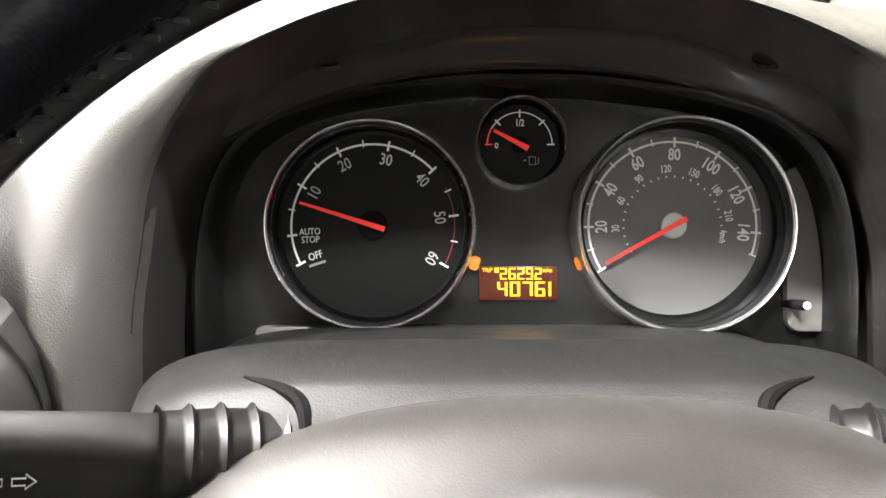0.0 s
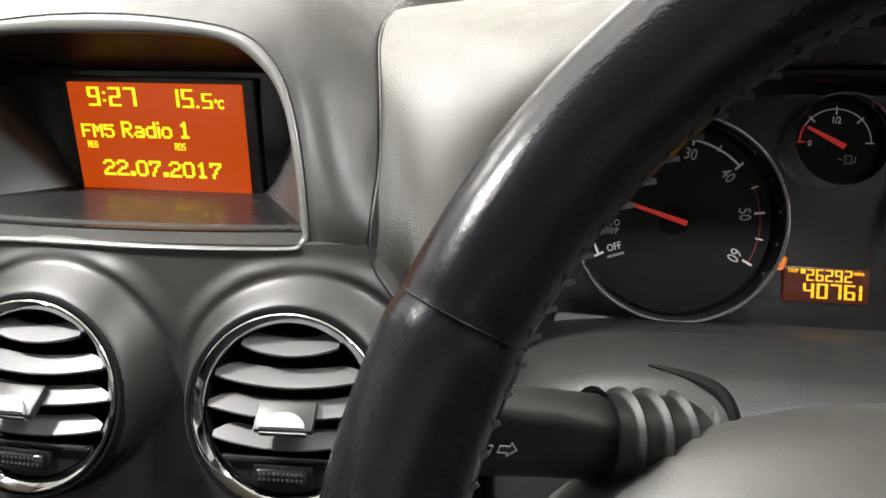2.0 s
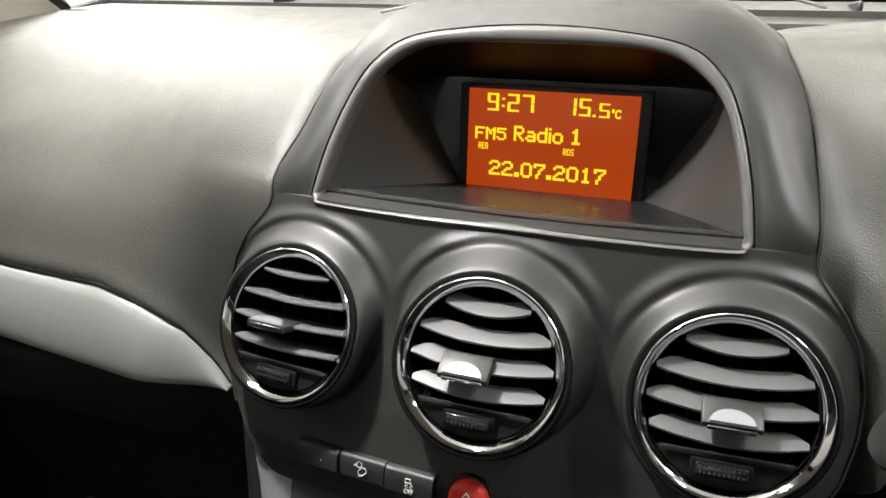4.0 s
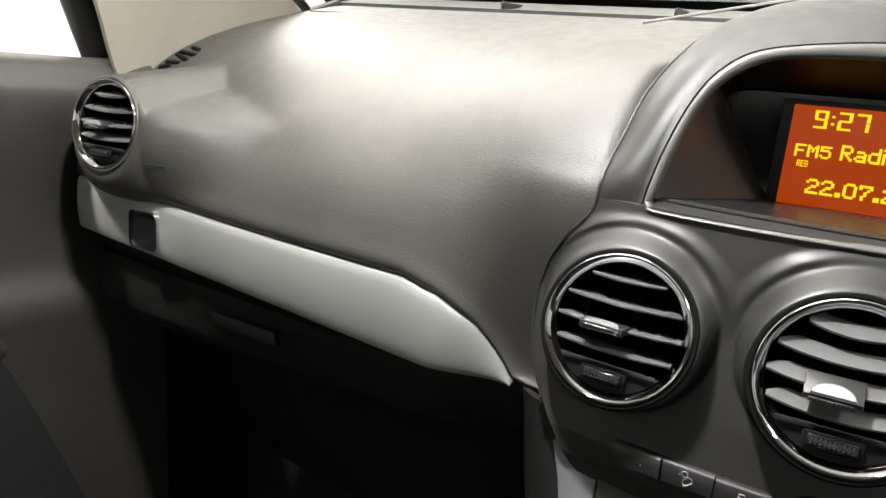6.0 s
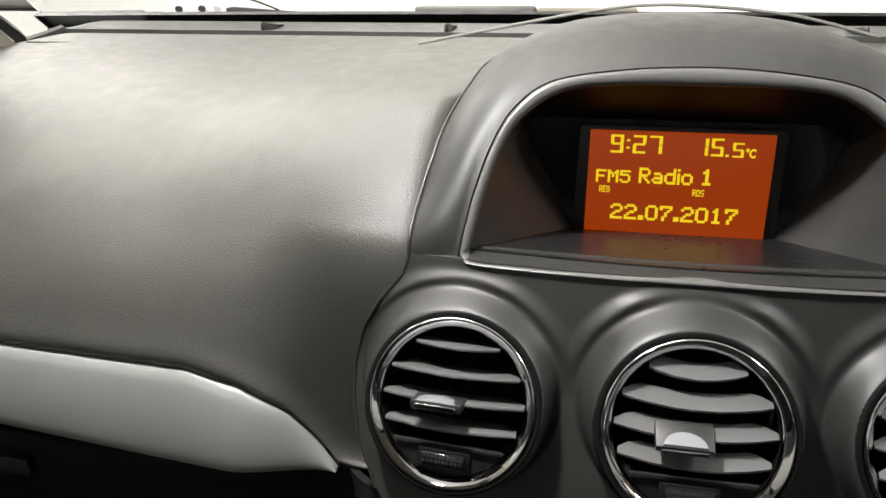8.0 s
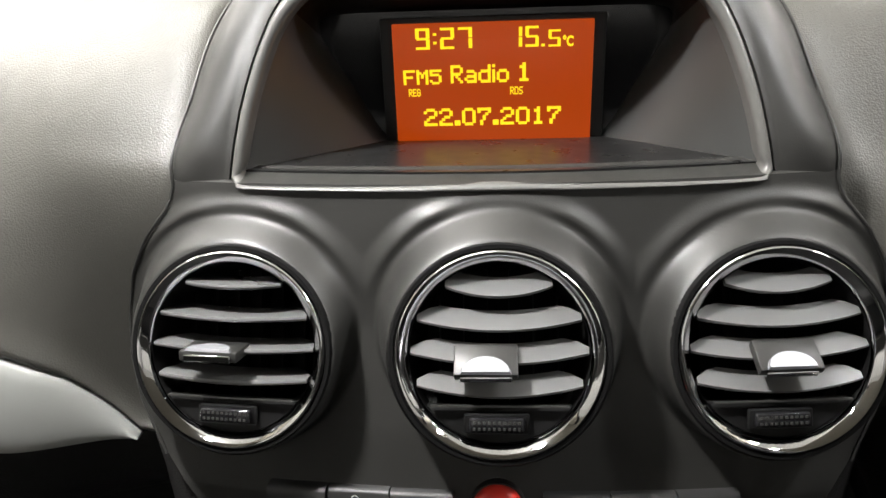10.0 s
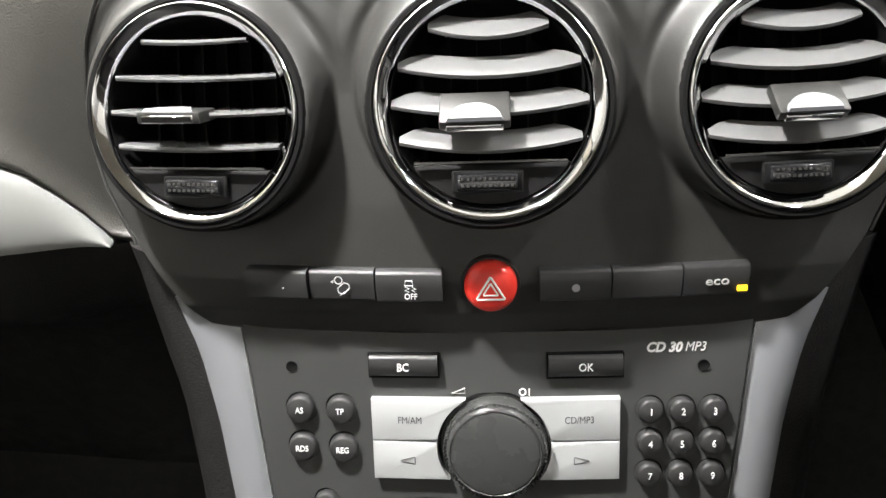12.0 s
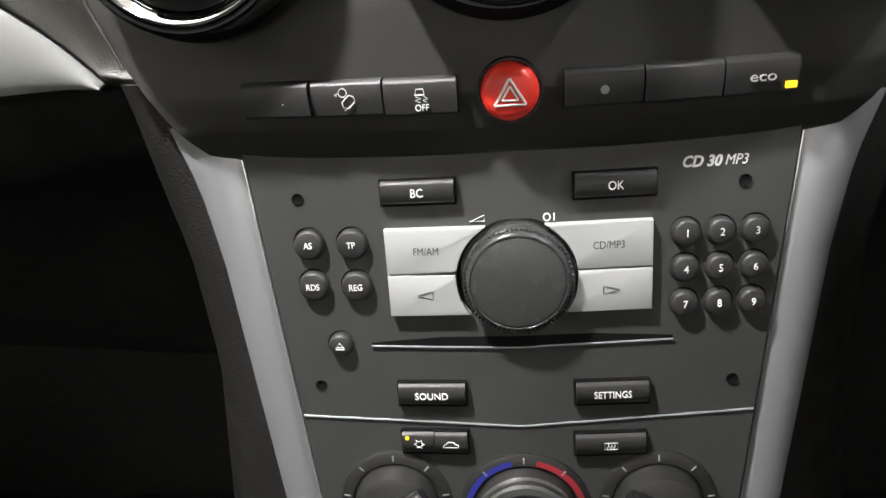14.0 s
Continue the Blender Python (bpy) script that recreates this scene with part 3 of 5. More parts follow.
fascia = tagged(part("centre_fascia", bm, SATIN, None, "", 1.0), "dark grey satin centre fascia moulded round three air vents", "fascia", "", "structure")

# surround of the display, over the top of the dashboard


def mirror(points):
    return [*points, *[(-x, y, z) for x, y, z in points[-2::-1]]]


INNER = mirror([(-0.1218, 0.2830, 1.0950), (-0.1200, 0.2880, 1.108), (-0.1160, 0.297, 1.128), (-0.1085, 0.309, 1.152), (-0.0980, 0.318, 1.171), (-0.0780, 0.325, 1.1855), (-0.040, 0.328, 1.192), (0, 0.329, 1.194)])
OUTER = mirror([(-0.1490, 0.2835, 1.0780), (-0.1500, 0.2875, 1.102), (-0.1480, 0.316, 1.126), (-0.1420, 0.345, 1.156), (-0.1330, 0.385, 1.179), (-0.1260, 0.45, 1.193), (-0.100, 0.59, 1.201), (0, 0.66, 1.202)])
CTRL = mirror([(-0.1370, 0.2805, 1.0840), (-0.1360, 0.2815, 1.108), (-0.1330, 0.2910, 1.132), (-0.1250, 0.312, 1.166), (-0.1130, 0.338, 1.197), (-0.0920, 0.370, 1.222), (-0.055, 0.412, 1.246), (0, 0.43, 1.256)])
si, so, sc = spline(INNER, 81), spline(OUTER, 81), spline(CTRL, 81)
rows = []
for a, k, b in zip(si, sc, so):
    row = [a + Vector((0, 0.0095, 0)), a + Vector((0, 0.004, 0))]
    lip = (k - a).normalized()
    row.append(a + lip * 0.0006 + Vector((0, -0.0012, 0)))
    for s in np.linspace(0.08, 1, 20):
        row.append(a * (1 - s) ** 2 + k * (2 * s * (1 - s)) + b * (s * s))
    row.append(b + (b - k).normalized() * 0.002 + Vector((0, 0.010, -0.003)))
    rows.append([(XC + p.x, p.y, p.z) for p in row])
tagged(part("display_surround", sheet(rows, (0, 0.012, -0.004)), SATIN, None, "", 1.2), "grey satin hooded surround over the centre display", "display hood", "", "structure")

# frame band inside the surround, closed along its foot
foot = [(-0.1195, 0.2800, 1.0925), (-0.112, 0.2768, 1.0912), (-0.06, 0.2712, 1.0908), (0, 0.2692, 1.0906)]
loop = [Vector((p.x, p.y, p.z)) for p in si] + [Vector(p) for p in spline(mirror(foot), 40)][::-1]
mid = Vector((0, 0.300, 1.135))
rows = []
for p in loop:
    n = Vector((p.x, 0, p.z - mid.z)).normalized()
    wide = 0.0055 + 0.0045 * ease(1.15, 1.19, p.z) - 0.0022 * ease(1.10, 1.090, p.z)
    inn = p - Vector((n.x * wide * 1.0, 0, n.z * wide)) + Vector((0, 0.0015 - 0.5 * n.z * wide * 0.5, 0))
    m2 = p.lerp(inn, 0.5)
    rows.append([(XC + q.x, q.y, q.z) for q in (p + Vector((0, 0.008, 0)), p + Vector((0, 0.0010, 0)), p.lerp(inn, 0.08) + Vector((0, -0.0010, 0)), p.lerp(inn, 0.25) + Vector((0, -0.0021, 0)), m2 + Vector((0, -0.0025, 0)), p.lerp(inn, 0.75) + Vector((0, -0.0020, 0)), p.lerp(inn, 0.93) + Vector((0, -0.0008, 0)), inn + Vector((0, 0.0012, 0)), inn + Vector((0, 0.012, 0)))])
rows.append(rows[0])
tagged(part("display_frame", sheet(rows), EDGELIT, None, "", 1.2), "grey satin rounded frame round the display recess, lightened as edge-lit", "display frame", "", "structure")

# unseen reading lamp units, added in the roof round the two lamps
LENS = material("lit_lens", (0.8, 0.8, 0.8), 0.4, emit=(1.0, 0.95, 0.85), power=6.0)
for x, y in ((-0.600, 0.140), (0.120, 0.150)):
    lampu = thing("unseen_reading_lamp_unit", Matrix.Translation((x, y, 1.574)), "unseen cream roof lamp, added with a lit reading lens", "roof lamp", "reading lamps")
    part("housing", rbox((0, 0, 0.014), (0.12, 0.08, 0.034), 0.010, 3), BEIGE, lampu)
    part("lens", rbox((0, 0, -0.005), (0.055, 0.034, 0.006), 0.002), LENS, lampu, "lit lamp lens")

for s in (-1, 1):
    x = XC + s * 0.70
    slab("kick_panel_%d" % (1 if s < 0 else 2), (x - 0.015, -1.6, 0.30), (x + 0.015, 0.62, 0.90), CARPET, "black carpeted side of the footwell")

# pale bead on the dashboard, added for the lit edge behind the display hood
bead = [Vector((x, 0.56, z)) for x, z in ((-0.565, 1.203), (-0.521, 1.2116), (-0.474, 1.2204), (-0.422, 1.2298), (-0.377, 1.2355), (-0.326, 1.2352), (-0.255, 1.2278), (-0.19, 1.212))]
tagged(part("lit_edge_bead", tube(spline(bead, 40), 0.0014, 6), TAUPE), "thin grey bead added for the lit edge behind the display hood", "trim", "", "structure")


def wiper(x0, x1, split):
    root = thing("windscreen_wiper", Matrix.Translation((x0, 1.0, 1.257)), "grey windscreen wiper parked at the foot of the glass", "wiper", "windscreen wipers")
    n = x1 - x0
    part("blade_cover", rbox((n * split / 2, 0, 0), (n * split, 0.016, 0.016), 0.005, 3), TAUPE, root, "ribbed grey blade cover")
    part("blade", rbox((n * (1 + split) / 2, 0, -0.001), (n * (1 - split), 0.010, 0.012), 0.004, 2), BEIGE, root, "pale blade")
    part("rubber_lip", rbox((n / 2, 0, -0.010), (n, 0.006, 0.006), 0.001, 1), RUBBER, root, "black rubber lip")


slab("cowl", (-1.15, 0.935, 1.08), (0.42, 1.20, 1.241), RUBBER, "black plastic cowl outside the windscreen's foot", 0.01)
wiper(-1.40, -1.08, 0.9)
wiper(-0.67, -0.35, 0.56)
arm = thing("wiper_linkage", Matrix.Translation((-0.97, 1.0, 1.249)), "grey wiper linkage on its pale spindle bracket", "wiper linkage")
bm = prism([(-0.098, 0.0), (-0.012, 0.0), (-0.018, 0.020), (-0.045, 0.030), (-0.088, 0.026)], -0.012, 0.012, 0.003)
part("bracket", bm, PAINT, arm, "pale bracket")
for x in (-0.075, -0.036):
    part("bolt", revolve([(0, -0.016), (0.005, -0.016), (0.006, -0.012), (0.006, 0.0)], 12, x, 0.014), DOORSKIN, arm, "dark bolt")
part("arm", prism([(0.0, 0.0), (0.215, -0.002), (0.215, 0.002), (0.10, 0.010), (0.012, 0.018), (0.0, 0.016)], -0.006, 0.006, 0.002), DOORSKIN, arm, "dark tapering arm")
part("washer_hose", tube(spline([(0.010, 0.0, 0.036), (0.045, 0.0, 0.028), (0.085, 0.0, 0.012)], 12), 0.0016, 6), RUBBER, arm, "thin black hose")

# fine gap where the display surround and the fascia meet the skins beside them
for s in (-1, 1):
    line = []
    for z in np.linspace(0.965, 1.085, 30):
        w = fascia_half(z)
        line.append(Vector((XC + s * (w + 0.0008), fascia_y(w, z) - pod_bump(w, z) - 0.0004, z)))
    line += [Vector((XC + s * (abs(p.x) + 0.0006), p.y - 0.0006, p.z + 0.0006)) for p in so[3:34]]
    tagged(part("seam_gap", tube(line, 0.0008, 6), BLACK), "fine dark gap beside the centre fascia", "seam", "", "structure")

# ---- centre display ----
disp = thing("display_unit", Matrix.Translation((XC, 0.28, 1.094)), "lit orange trip display in a deep black hooded recess", "display")
D0 = Vector((0, 0.28, 1.094))
opening = [p - D0 + Vector((-0.0040 * (p.x / 0.12), 0.008, -0.005 * ease(1.15, 1.19, p.z))) for p in si]
backs = mirror([(-0.0605, 0.378, 1.0895), (-0.0680, 0.378, 1.100), (-0.0780, 0.378, 1.118), (-0.0890, 0.378, 1.136), (-0.0960, 0.379, 1.150), (-0.0900, 0.380, 1.159), (-0.045, 0.381, 1.160), (0, 0.381, 1.160)])
backs = [Vector(p) - D0 for p in backs]
bs = spline(backs, 81)


def recess(lo, hi):
    rows = []
    for k in range(lo, hi + 1):
        rows.append([opening[k].lerp(bs[k], s) for s in np.linspace(0, 1, 8)])
    return sheet(rows, (0, 0.002, 0))


part("side_panel", recess(0, 22), RECESS, disp, "grey recess side")
part("side_panel", recess(58, 80), RECESS, disp, "grey recess side")
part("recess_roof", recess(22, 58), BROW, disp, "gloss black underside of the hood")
floor_rows = []
for s in np.linspace(0, 1, 10):
    a, b = opening[0].lerp(bs[0], s), opening[80].lerp(bs[80], s)
    floor_rows.append([a.lerp(b, t) + Vector((0, -0.010 * (1 - (2 * t - 1) ** 2) * (1 - s), 0.0012 * (1 - s))) for t in np.linspace(0, 1, 12)])
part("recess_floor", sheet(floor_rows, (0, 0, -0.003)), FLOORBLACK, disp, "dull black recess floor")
# the black face behind, round the screen
bm = bmesh.new()
bm.faces.new([bm.verts.new(p + Vector((0, 0.0005, 0))) for p in bs])
made = bmesh.ops.extrude_face_region(bm, geom=list(bm.faces))
bmesh.ops.translate(bm, vec=(0, 0.004, 0), verts=[v for v in made["geom"] if isinstance(v, bmesh.types.BMVert)])
part("face", bm, GLOSS, disp, "gloss black face")
SX, SZ, SW, SH = -0.0005, 1.1215 - 1.094, 0.1090, 0.0650
part("screen_bezel", rbox((SX, 0.0962, SZ - 0.001), (SW + 0.014, 0.004, SH + 0.008), 0.001), BLACK, disp)
screen = part("screen", rbox((SX, 0.0935, SZ), (SW, 0.004, SH), 0.0005), SCREEN, disp, "glowing orange screen")
YT = 0.0912
bar_words("9:27", -0.0268, YT, 0.0520, SCREENTEXT, disp, 0.0310, 0.0112)
bar_words("15.", 0.0208, YT, 0.0518, SCREENTEXT, disp, 0.0140, 0.0108)
bar_words("5", 0.0330, YT, 0.0506, SCREENTEXT, disp, 0.0066, 0.0088)
letters("\u00b0C", 0.0050, 0.0402, YT, 0.0486, SCREENTEXT, disp, width=0.0058, bold=0.0003)
dot_words("FM5", -0.0393, YT, 0.0316, SCREENTEXT, disp, 0.0212, 0.0080)
dot_words("Radio", -0.0075, YT, 0.0328, SCREENTEXT, disp, 0.0322, 0.0098)
dot_words("1", 0.0168, YT, 0.0332, SCREENTEXT, disp, 0.0050, 0.0100)
dot_words("REG", -0.0440, YT, 0.0232, SCREENTEXT, disp, 0.0066, 0.0042)
dot_words("RDS", 0.0127, YT, 0.0232, SCREENTEXT, disp, 0.0070, 0.0042)
dot_words("22.07.2017", -0.0010, YT, 0.0092, SCREENTEXT, disp, 0.0768, 0.0098)

# ---- air vents ----


def slat(half, depth, tilt, z, droop):
    """One curved vane: thick, bowed forward in the middle."""
    rows = []
    n = 14
    for i in range(n + 1):
        x = -half + 2 * half * i / n
        s = 1 - (x / half) ** 2
        front = -0.0018 - 0.0045 * s
        taper = min(1.0, (1 - abs(x / half)) * 4.5)
        th = 0.0010
        d = depth * (0.30 + 0.70 * taper)
        ring = [(front, -th), (front - 0.0004, 0.0), (front, th), (front + d, th), (front + d, -th)]
        c, sn = math.cos(tilt), math.sin(tilt)
        rows.append([(x, y * c - q * sn + 0.004, z - droop * s + y * sn + q * c) for y, q in ring])
    bm = sheet(rows, None, True)
    for ends in (rows[0], rows[-1]):
        vs = [min(bm.verts, key=lambda v: (v.co - Vector(p)).length) for p in ends]
        bm.faces.new(vs)
    return bm


def air_vent(cu, cz, yaw, tilt, label, tab_at=-0.0055):
    root = thing("air_vent", Matrix.Translation((XC + cu, vent_front(cu, cz), cz)) @ pose(0, 0, 0, -LEAN, 0, yaw), label, "air vent", "round dashboard vents")
    fill_vent(root, tilt, tab_at)
    return root


def fill_vent(root, tilt, tab_at, skin=DEEP):
    ring = [(0.0442, 0.010), (0.0442, 0.0), (0.0440, -0.0013), (0.0436, -0.0021), (0.0430, -0.0025), (0.0424, -0.0022), (0.0415, -0.0014), (0.0406, -0.0006), (0.0397, 0.0003), (0.0390, 0.0011), (0.0386, 0.0024), (0.0384, 0.012)]
    part("chrome_ring", revolve(ring, 72), CHROME, root, "polished chrome ring")
    lip = [(0.0490, 0.012), (0.0478, 0.0015), (0.0462, -0.0012), (0.0446, -0.0012), (0.0438, 0.002)]
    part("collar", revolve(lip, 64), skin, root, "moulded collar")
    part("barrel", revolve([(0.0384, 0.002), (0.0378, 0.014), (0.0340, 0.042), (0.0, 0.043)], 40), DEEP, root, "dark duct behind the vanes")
    for z, half in ((0.0282, 0.0225), (0.0140, 0.0345), (0.0000, 0.0376), (-0.0138, 0.0350)):
        part("vane", slat(half, 0.0165 if tilt < 0.7 else 0.0098, tilt, z + 0.0012, 0.0006), VANE, root)
    for x in np.linspace(-0.027, 0.027, 6):
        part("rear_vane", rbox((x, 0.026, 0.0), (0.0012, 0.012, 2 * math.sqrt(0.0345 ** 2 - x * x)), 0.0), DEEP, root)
    # sliding tab on the middle vane
    c = Matrix.Rotation(tilt, 4, "X")
    bm = rbox((tab_at, -0.0032, 0.0000), (0.0265, 0.0150, 0.0046), 0.0009, 2)
    bmesh.ops.transform(bm, matrix=c, verts=bm.verts)
    part("tab", bm, BLACK, root, "sliding direction tab")
    grip = [(tab_at + 0.0105 * math.cos(a), 0.0105 * 0.62 * math.sin(a)) for a in np.linspace(0, math.pi, 16)]
    bm = bmesh.new()
    lo = [bm.verts.new((x, -0.0105 + d * 1.25, 0.0023)) for x, d in grip]
    hi = [bm.verts.new((x * 0.92 + tab_at * 0.08, -0.0098 + d * 1.1, 0.0036)) for x, d in grip]
    bm.faces.new(hi)
    for i in range(len(grip)):
        j = (i + 1) % len(grip)
        bm.faces.new((lo[i], lo[j], hi[j], hi[i]))
    bmesh.ops.transform(bm, matrix=c, verts=bm.verts)
    part("tab_inlay", bm, SILVERTRIM, root, "half-round silver inlay")
    bm = rbox((tab_at, -0.0112, -0.0004), (0.0215, 0.0012, 0.0030), 0.0004, 1, None)
    bmesh.ops.transform(bm, matrix=c, verts=bm.verts)
    part("tab_edge", bm, CHROME, root)
    # lower plate with a ribbed thumbwheel
    a0 = math.degrees(math.acos(-0.0222 / 0.0379))
    out = [(0.0379 * math.sin(radians(a)), 0.0379 * math.cos(radians(a))) for a in np.linspace(a0, 360 - a0, 24)]
    part("lower_plate", prism(out, 0.0030, 0.008, 0.0005), TACHFACE, root, "satin black lower plate")
    part("plate_edge", rbox((0, 0.0004, -0.0216), (0.058, 0.0020, 0.0007), 0.0), SATIN, root)
    part("wheel_pocket", rbox((-0.0012, 0.0012, -0.0292), (0.0275, 0.0022, 0.0088), 0.0008, 1), DEEP, root)
    wheel = part("thumbwheel", rbox((-0.0012, -0.0004, -0.0292), (0.0235, 0.0044, 0.0062), 0.0012, 3), GLOSS, root, "ribbed thumbwheel")
    bm = bmesh.new()
    for i in range(10):
        for j in range(2):
            m = Matrix.Translation((-0.0012 + (i - 4.5) * 0.0021, -0.0026, -0.0292 + (j - 0.5) * 0.0026))
            bmesh.ops.create_cube(bm, size=0.0010, matrix=m)
    part("ribs", bm, SATIN, root)


air_vent(*PODS[0], -5, radians(10), "round chrome-ringed air vent with nearly level black vanes")
air_vent(*PODS[1], 0, radians(50), "round chrome-ringed air vent with tilted vanes above the hazard switch")
air_vent(*PODS[2], 4, radians(50), "round chrome-ringed air vent beside the steering wheel", 0.0005)
# outboard vent at the passenger's end, in its own pod
OUTV = Matrix.Translation(FAR) @ pose(0, 0, 0, -14, 0, 2)
far_vent = thing("air_vent", OUTV, "round chrome-ringed air vent at the passenger door", "air vent", "round dashboard vents")
fill_vent(far_vent, radians(24), -0.0055, PAD)
far_vent.scale = (0.88, 0.88, 0.88)

# ---- switch row and hazard switch ----
SW0 = Matrix.Translation((XC, 0.2290, 0.953)) @ pose(0, 0, 0, -10, 0, 0)
row_y = lambda u: 0.62 * u * u


def rocker(u0, u1, z0, z1, mat, root, name="button"):
    """A key whose face bows out a little, with a bright upper edge bevel."""
    rows = []
    for z, d in ((z1 + 0.0002, 0.004), (z1, 0.0002), (z1 - 0.0010, -0.0011), (z1 - 0.0018, -0.0015), ((z0 + z1) / 2, -0.0018), (z0 + 0.0010, -0.0008), (z0, 0.0004), (z0 - 0.0002, 0.004)):
        rows.append([(u, d, z) for u in np.linspace(u0, u1, 6)])
    return sheet(rows, (0, 0.004, 0))


def switch(u0, u1, z0, z1, label):
    root = thing("dash_switch", SW0 @ Matrix.Translation(((u0 + u1) / 2, row_y((u0 + u1) / 2) - (0.0028 if u0 < -0.1 else 0.0010), (z0 + z1) / 2)) @ pose(0, 0, 0, 0, 0, math.degrees(1.24 * (u0 + u1) / 2)), label, "switch", "dash switch row")
    w, h = u1 - u0, z1 - z0
    part("key", rocker(-w / 2, w / 2, -h / 2, h / 2, KEYBLACK, root), KEYBLACK, root)
    return root


def line_print(points, root, mat, y, r=0.00017, closed=False, name="symbol"):
    return part(name, tube([Vector((x, y, z)) for x, z in points], r, 5, closed), mat, root)


s1 = switch(-0.1075, -0.0790, -0.0060, 0.0078, "blank black dash switch")
s2 = switch(-0.0783, -0.0497, -0.0066, 0.0075, "black hill descent switch with a white car symbol")
s3 = switch(-0.0490, -0.0203, -0.0073, 0.0070, "black stability control switch marked OFF")
s4 = switch(0.0206, 0.0503, -0.0076, 0.0068, "black dash switch with a grey dot")
s5 = switch(0.0509, 0.0800, -0.0078, 0.0066, "blank black dash switch beside the eco key")
s6 = switch(0.0806, 0.1085, -0.0078, 0.0066, "black eco switch with a lit amber lamp")
part("marker", revolve([(0.0, -0.0004), (0.0003, -0.0003), (0.0003, 0.001)], 8, 0.0035, -0.001), WHITEINK, s1).location.y = -0.0018
line_print([(x * 0.0017 - 0.0012, z * 0.0017 + 0.0028) for x, z in circle(1, 14)], s2, WHITEINK, -0.0019, 0.00016, True)
line_print([(-0.0045, 0.0020), (-0.0034, 0.0027), (-0.0038, 0.0015)], s2, WHITEINK, -0.0019, 0.00018, True)
line_print([(-0.0018, -0.0010), (0.0012, 0.0018), (0.0030, 0.0012), (0.0036, -0.0004), (0.0010, -0.0034), (-0.0014, -0.0030)], s2, WHITEINK, -0.0019, 0.00017, True)
line_print([(-0.0010, -0.0042), (0.0034, -0.0012)], s2, WHITEINK, -0.0019)
letters("OFF", 0.0026, 0.0006, -0.0018, -0.0040, WHITEINK, s3, squeeze=0.85)
line_print([(-0.0014, 0.0034), (0.0014, 0.0034), (0.0018, 0.0012), (-0.0018, 0.0012)], s3, WHITEINK, -0.0020, 0.00026, True)
line_print([(-0.0016, 0.0006), (0.0002, -0.0002), (-0.0018, -0.0010), (0.0, -0.0018)], s3, WHITEINK, -0.0019)
line_print([(0.0014, 0.0006), (0.0030, -0.0004), (0.0012, -0.0010), (0.0026, -0.0018)], s3, WHITEINK, -0.0019)
part("dot", revolve([(0.0, -0.0003), (0.0017, -0.0002), (0.0017, 0.001)], 16, 0.0002, -0.0008), GREYINK, s4).location.y = -0.0018
letters("eco", 0.0038, 0.0002, -0.0019, -0.0002, PALEINK, s6, squeeze=1.3)
part("lamp", rbox((0.0112, -0.0016, -0.0040), (0.0044, 0.0012, 0.0026), 0.0004), AMBERLED, s6, "lit amber indicator lamp")

hz = thing("hazard_switch", SW0, "round red hazard warning switch with a white triangle", "switch")
part("button", revolve([(0.0, -0.0062), (0.0070, -0.0060), (0.0096, -0.0050), (0.0110, -0.0030), (0.0114, 0.0), (0.0114, 0.006)], 40), REDKEY, hz)
part("well", revolve([(0.0116, 0.004), (0.0118, -0.0004), (0.0126, -0.0004), (0.0130, 0.004)], 40), BLACK, hz)
for k, r in ((1.0, 0.00050), (0.52, 0.00040)):
    tri_pts = [(0, 0.0058 * k - 0.0002 * (1 - k)), (0.0060 * k, -0.0042 * k - 0.0004 * (1 - k)), (-0.0060 * k, -0.0042 * k - 0.0004 * (1 - k))]
    dense = []
    for i in range(3):
        a, b = tri_pts[i], tri_pts[(i + 1) % 3]
        dense += [(a[0] + (b[0] - a[0]) * s, a[1] + (b[1] - a[1]) * s) for s in (0.02, 0.5, 0.98)]
    line_print(dense, hz, WHITEINK, -0.0062, r, True, "triangle")

# ---- radio and climate panel ----
ST = Matrix.Translation((XC, 0.2325, 0.908)) @ pose(0, 0, 0, -17, 0, 0)
fold = lambda u: -0.0045 * (1 - abs(u) / 0.115)


def crowned(outline_l, outline_r, y1=0.02):
    """A panel folded along its middle line."""
    bm = bmesh.new()
    n = len(outline_l)
    for j in range(n - 1):
        cols = []
        for q in (j, j + 1):
            (a, z0), (b, z1) = outline_l[q], outline_r[q]
            cols.append([bm.verts.new((a + (b - a) * s, fold(a + (b - a) * s), z0 + (z1 - z0) * s)) for s in np.linspace(0, 1, 17)])
        for i in range(16):
            bm.faces.new((cols[0][i], cols[0][i + 1], cols[1][i + 1], cols[1][i]))
    bmesh.ops.remove_doubles(bm, verts=bm.verts, dist=1e-6)
    made = bmesh.ops.extrude_edge_only(bm, edges=[e for e in bm.edges if e.is_boundary])
    bmesh.ops.translate(bm, vec=(0, y1, 0), verts=[v for v in made["geom"] if isinstance(v, bmesh.types.BMVert)])
    return bm


def vee(z, u):
    return z - 0.005 * (1 - abs(u) / 0.104)


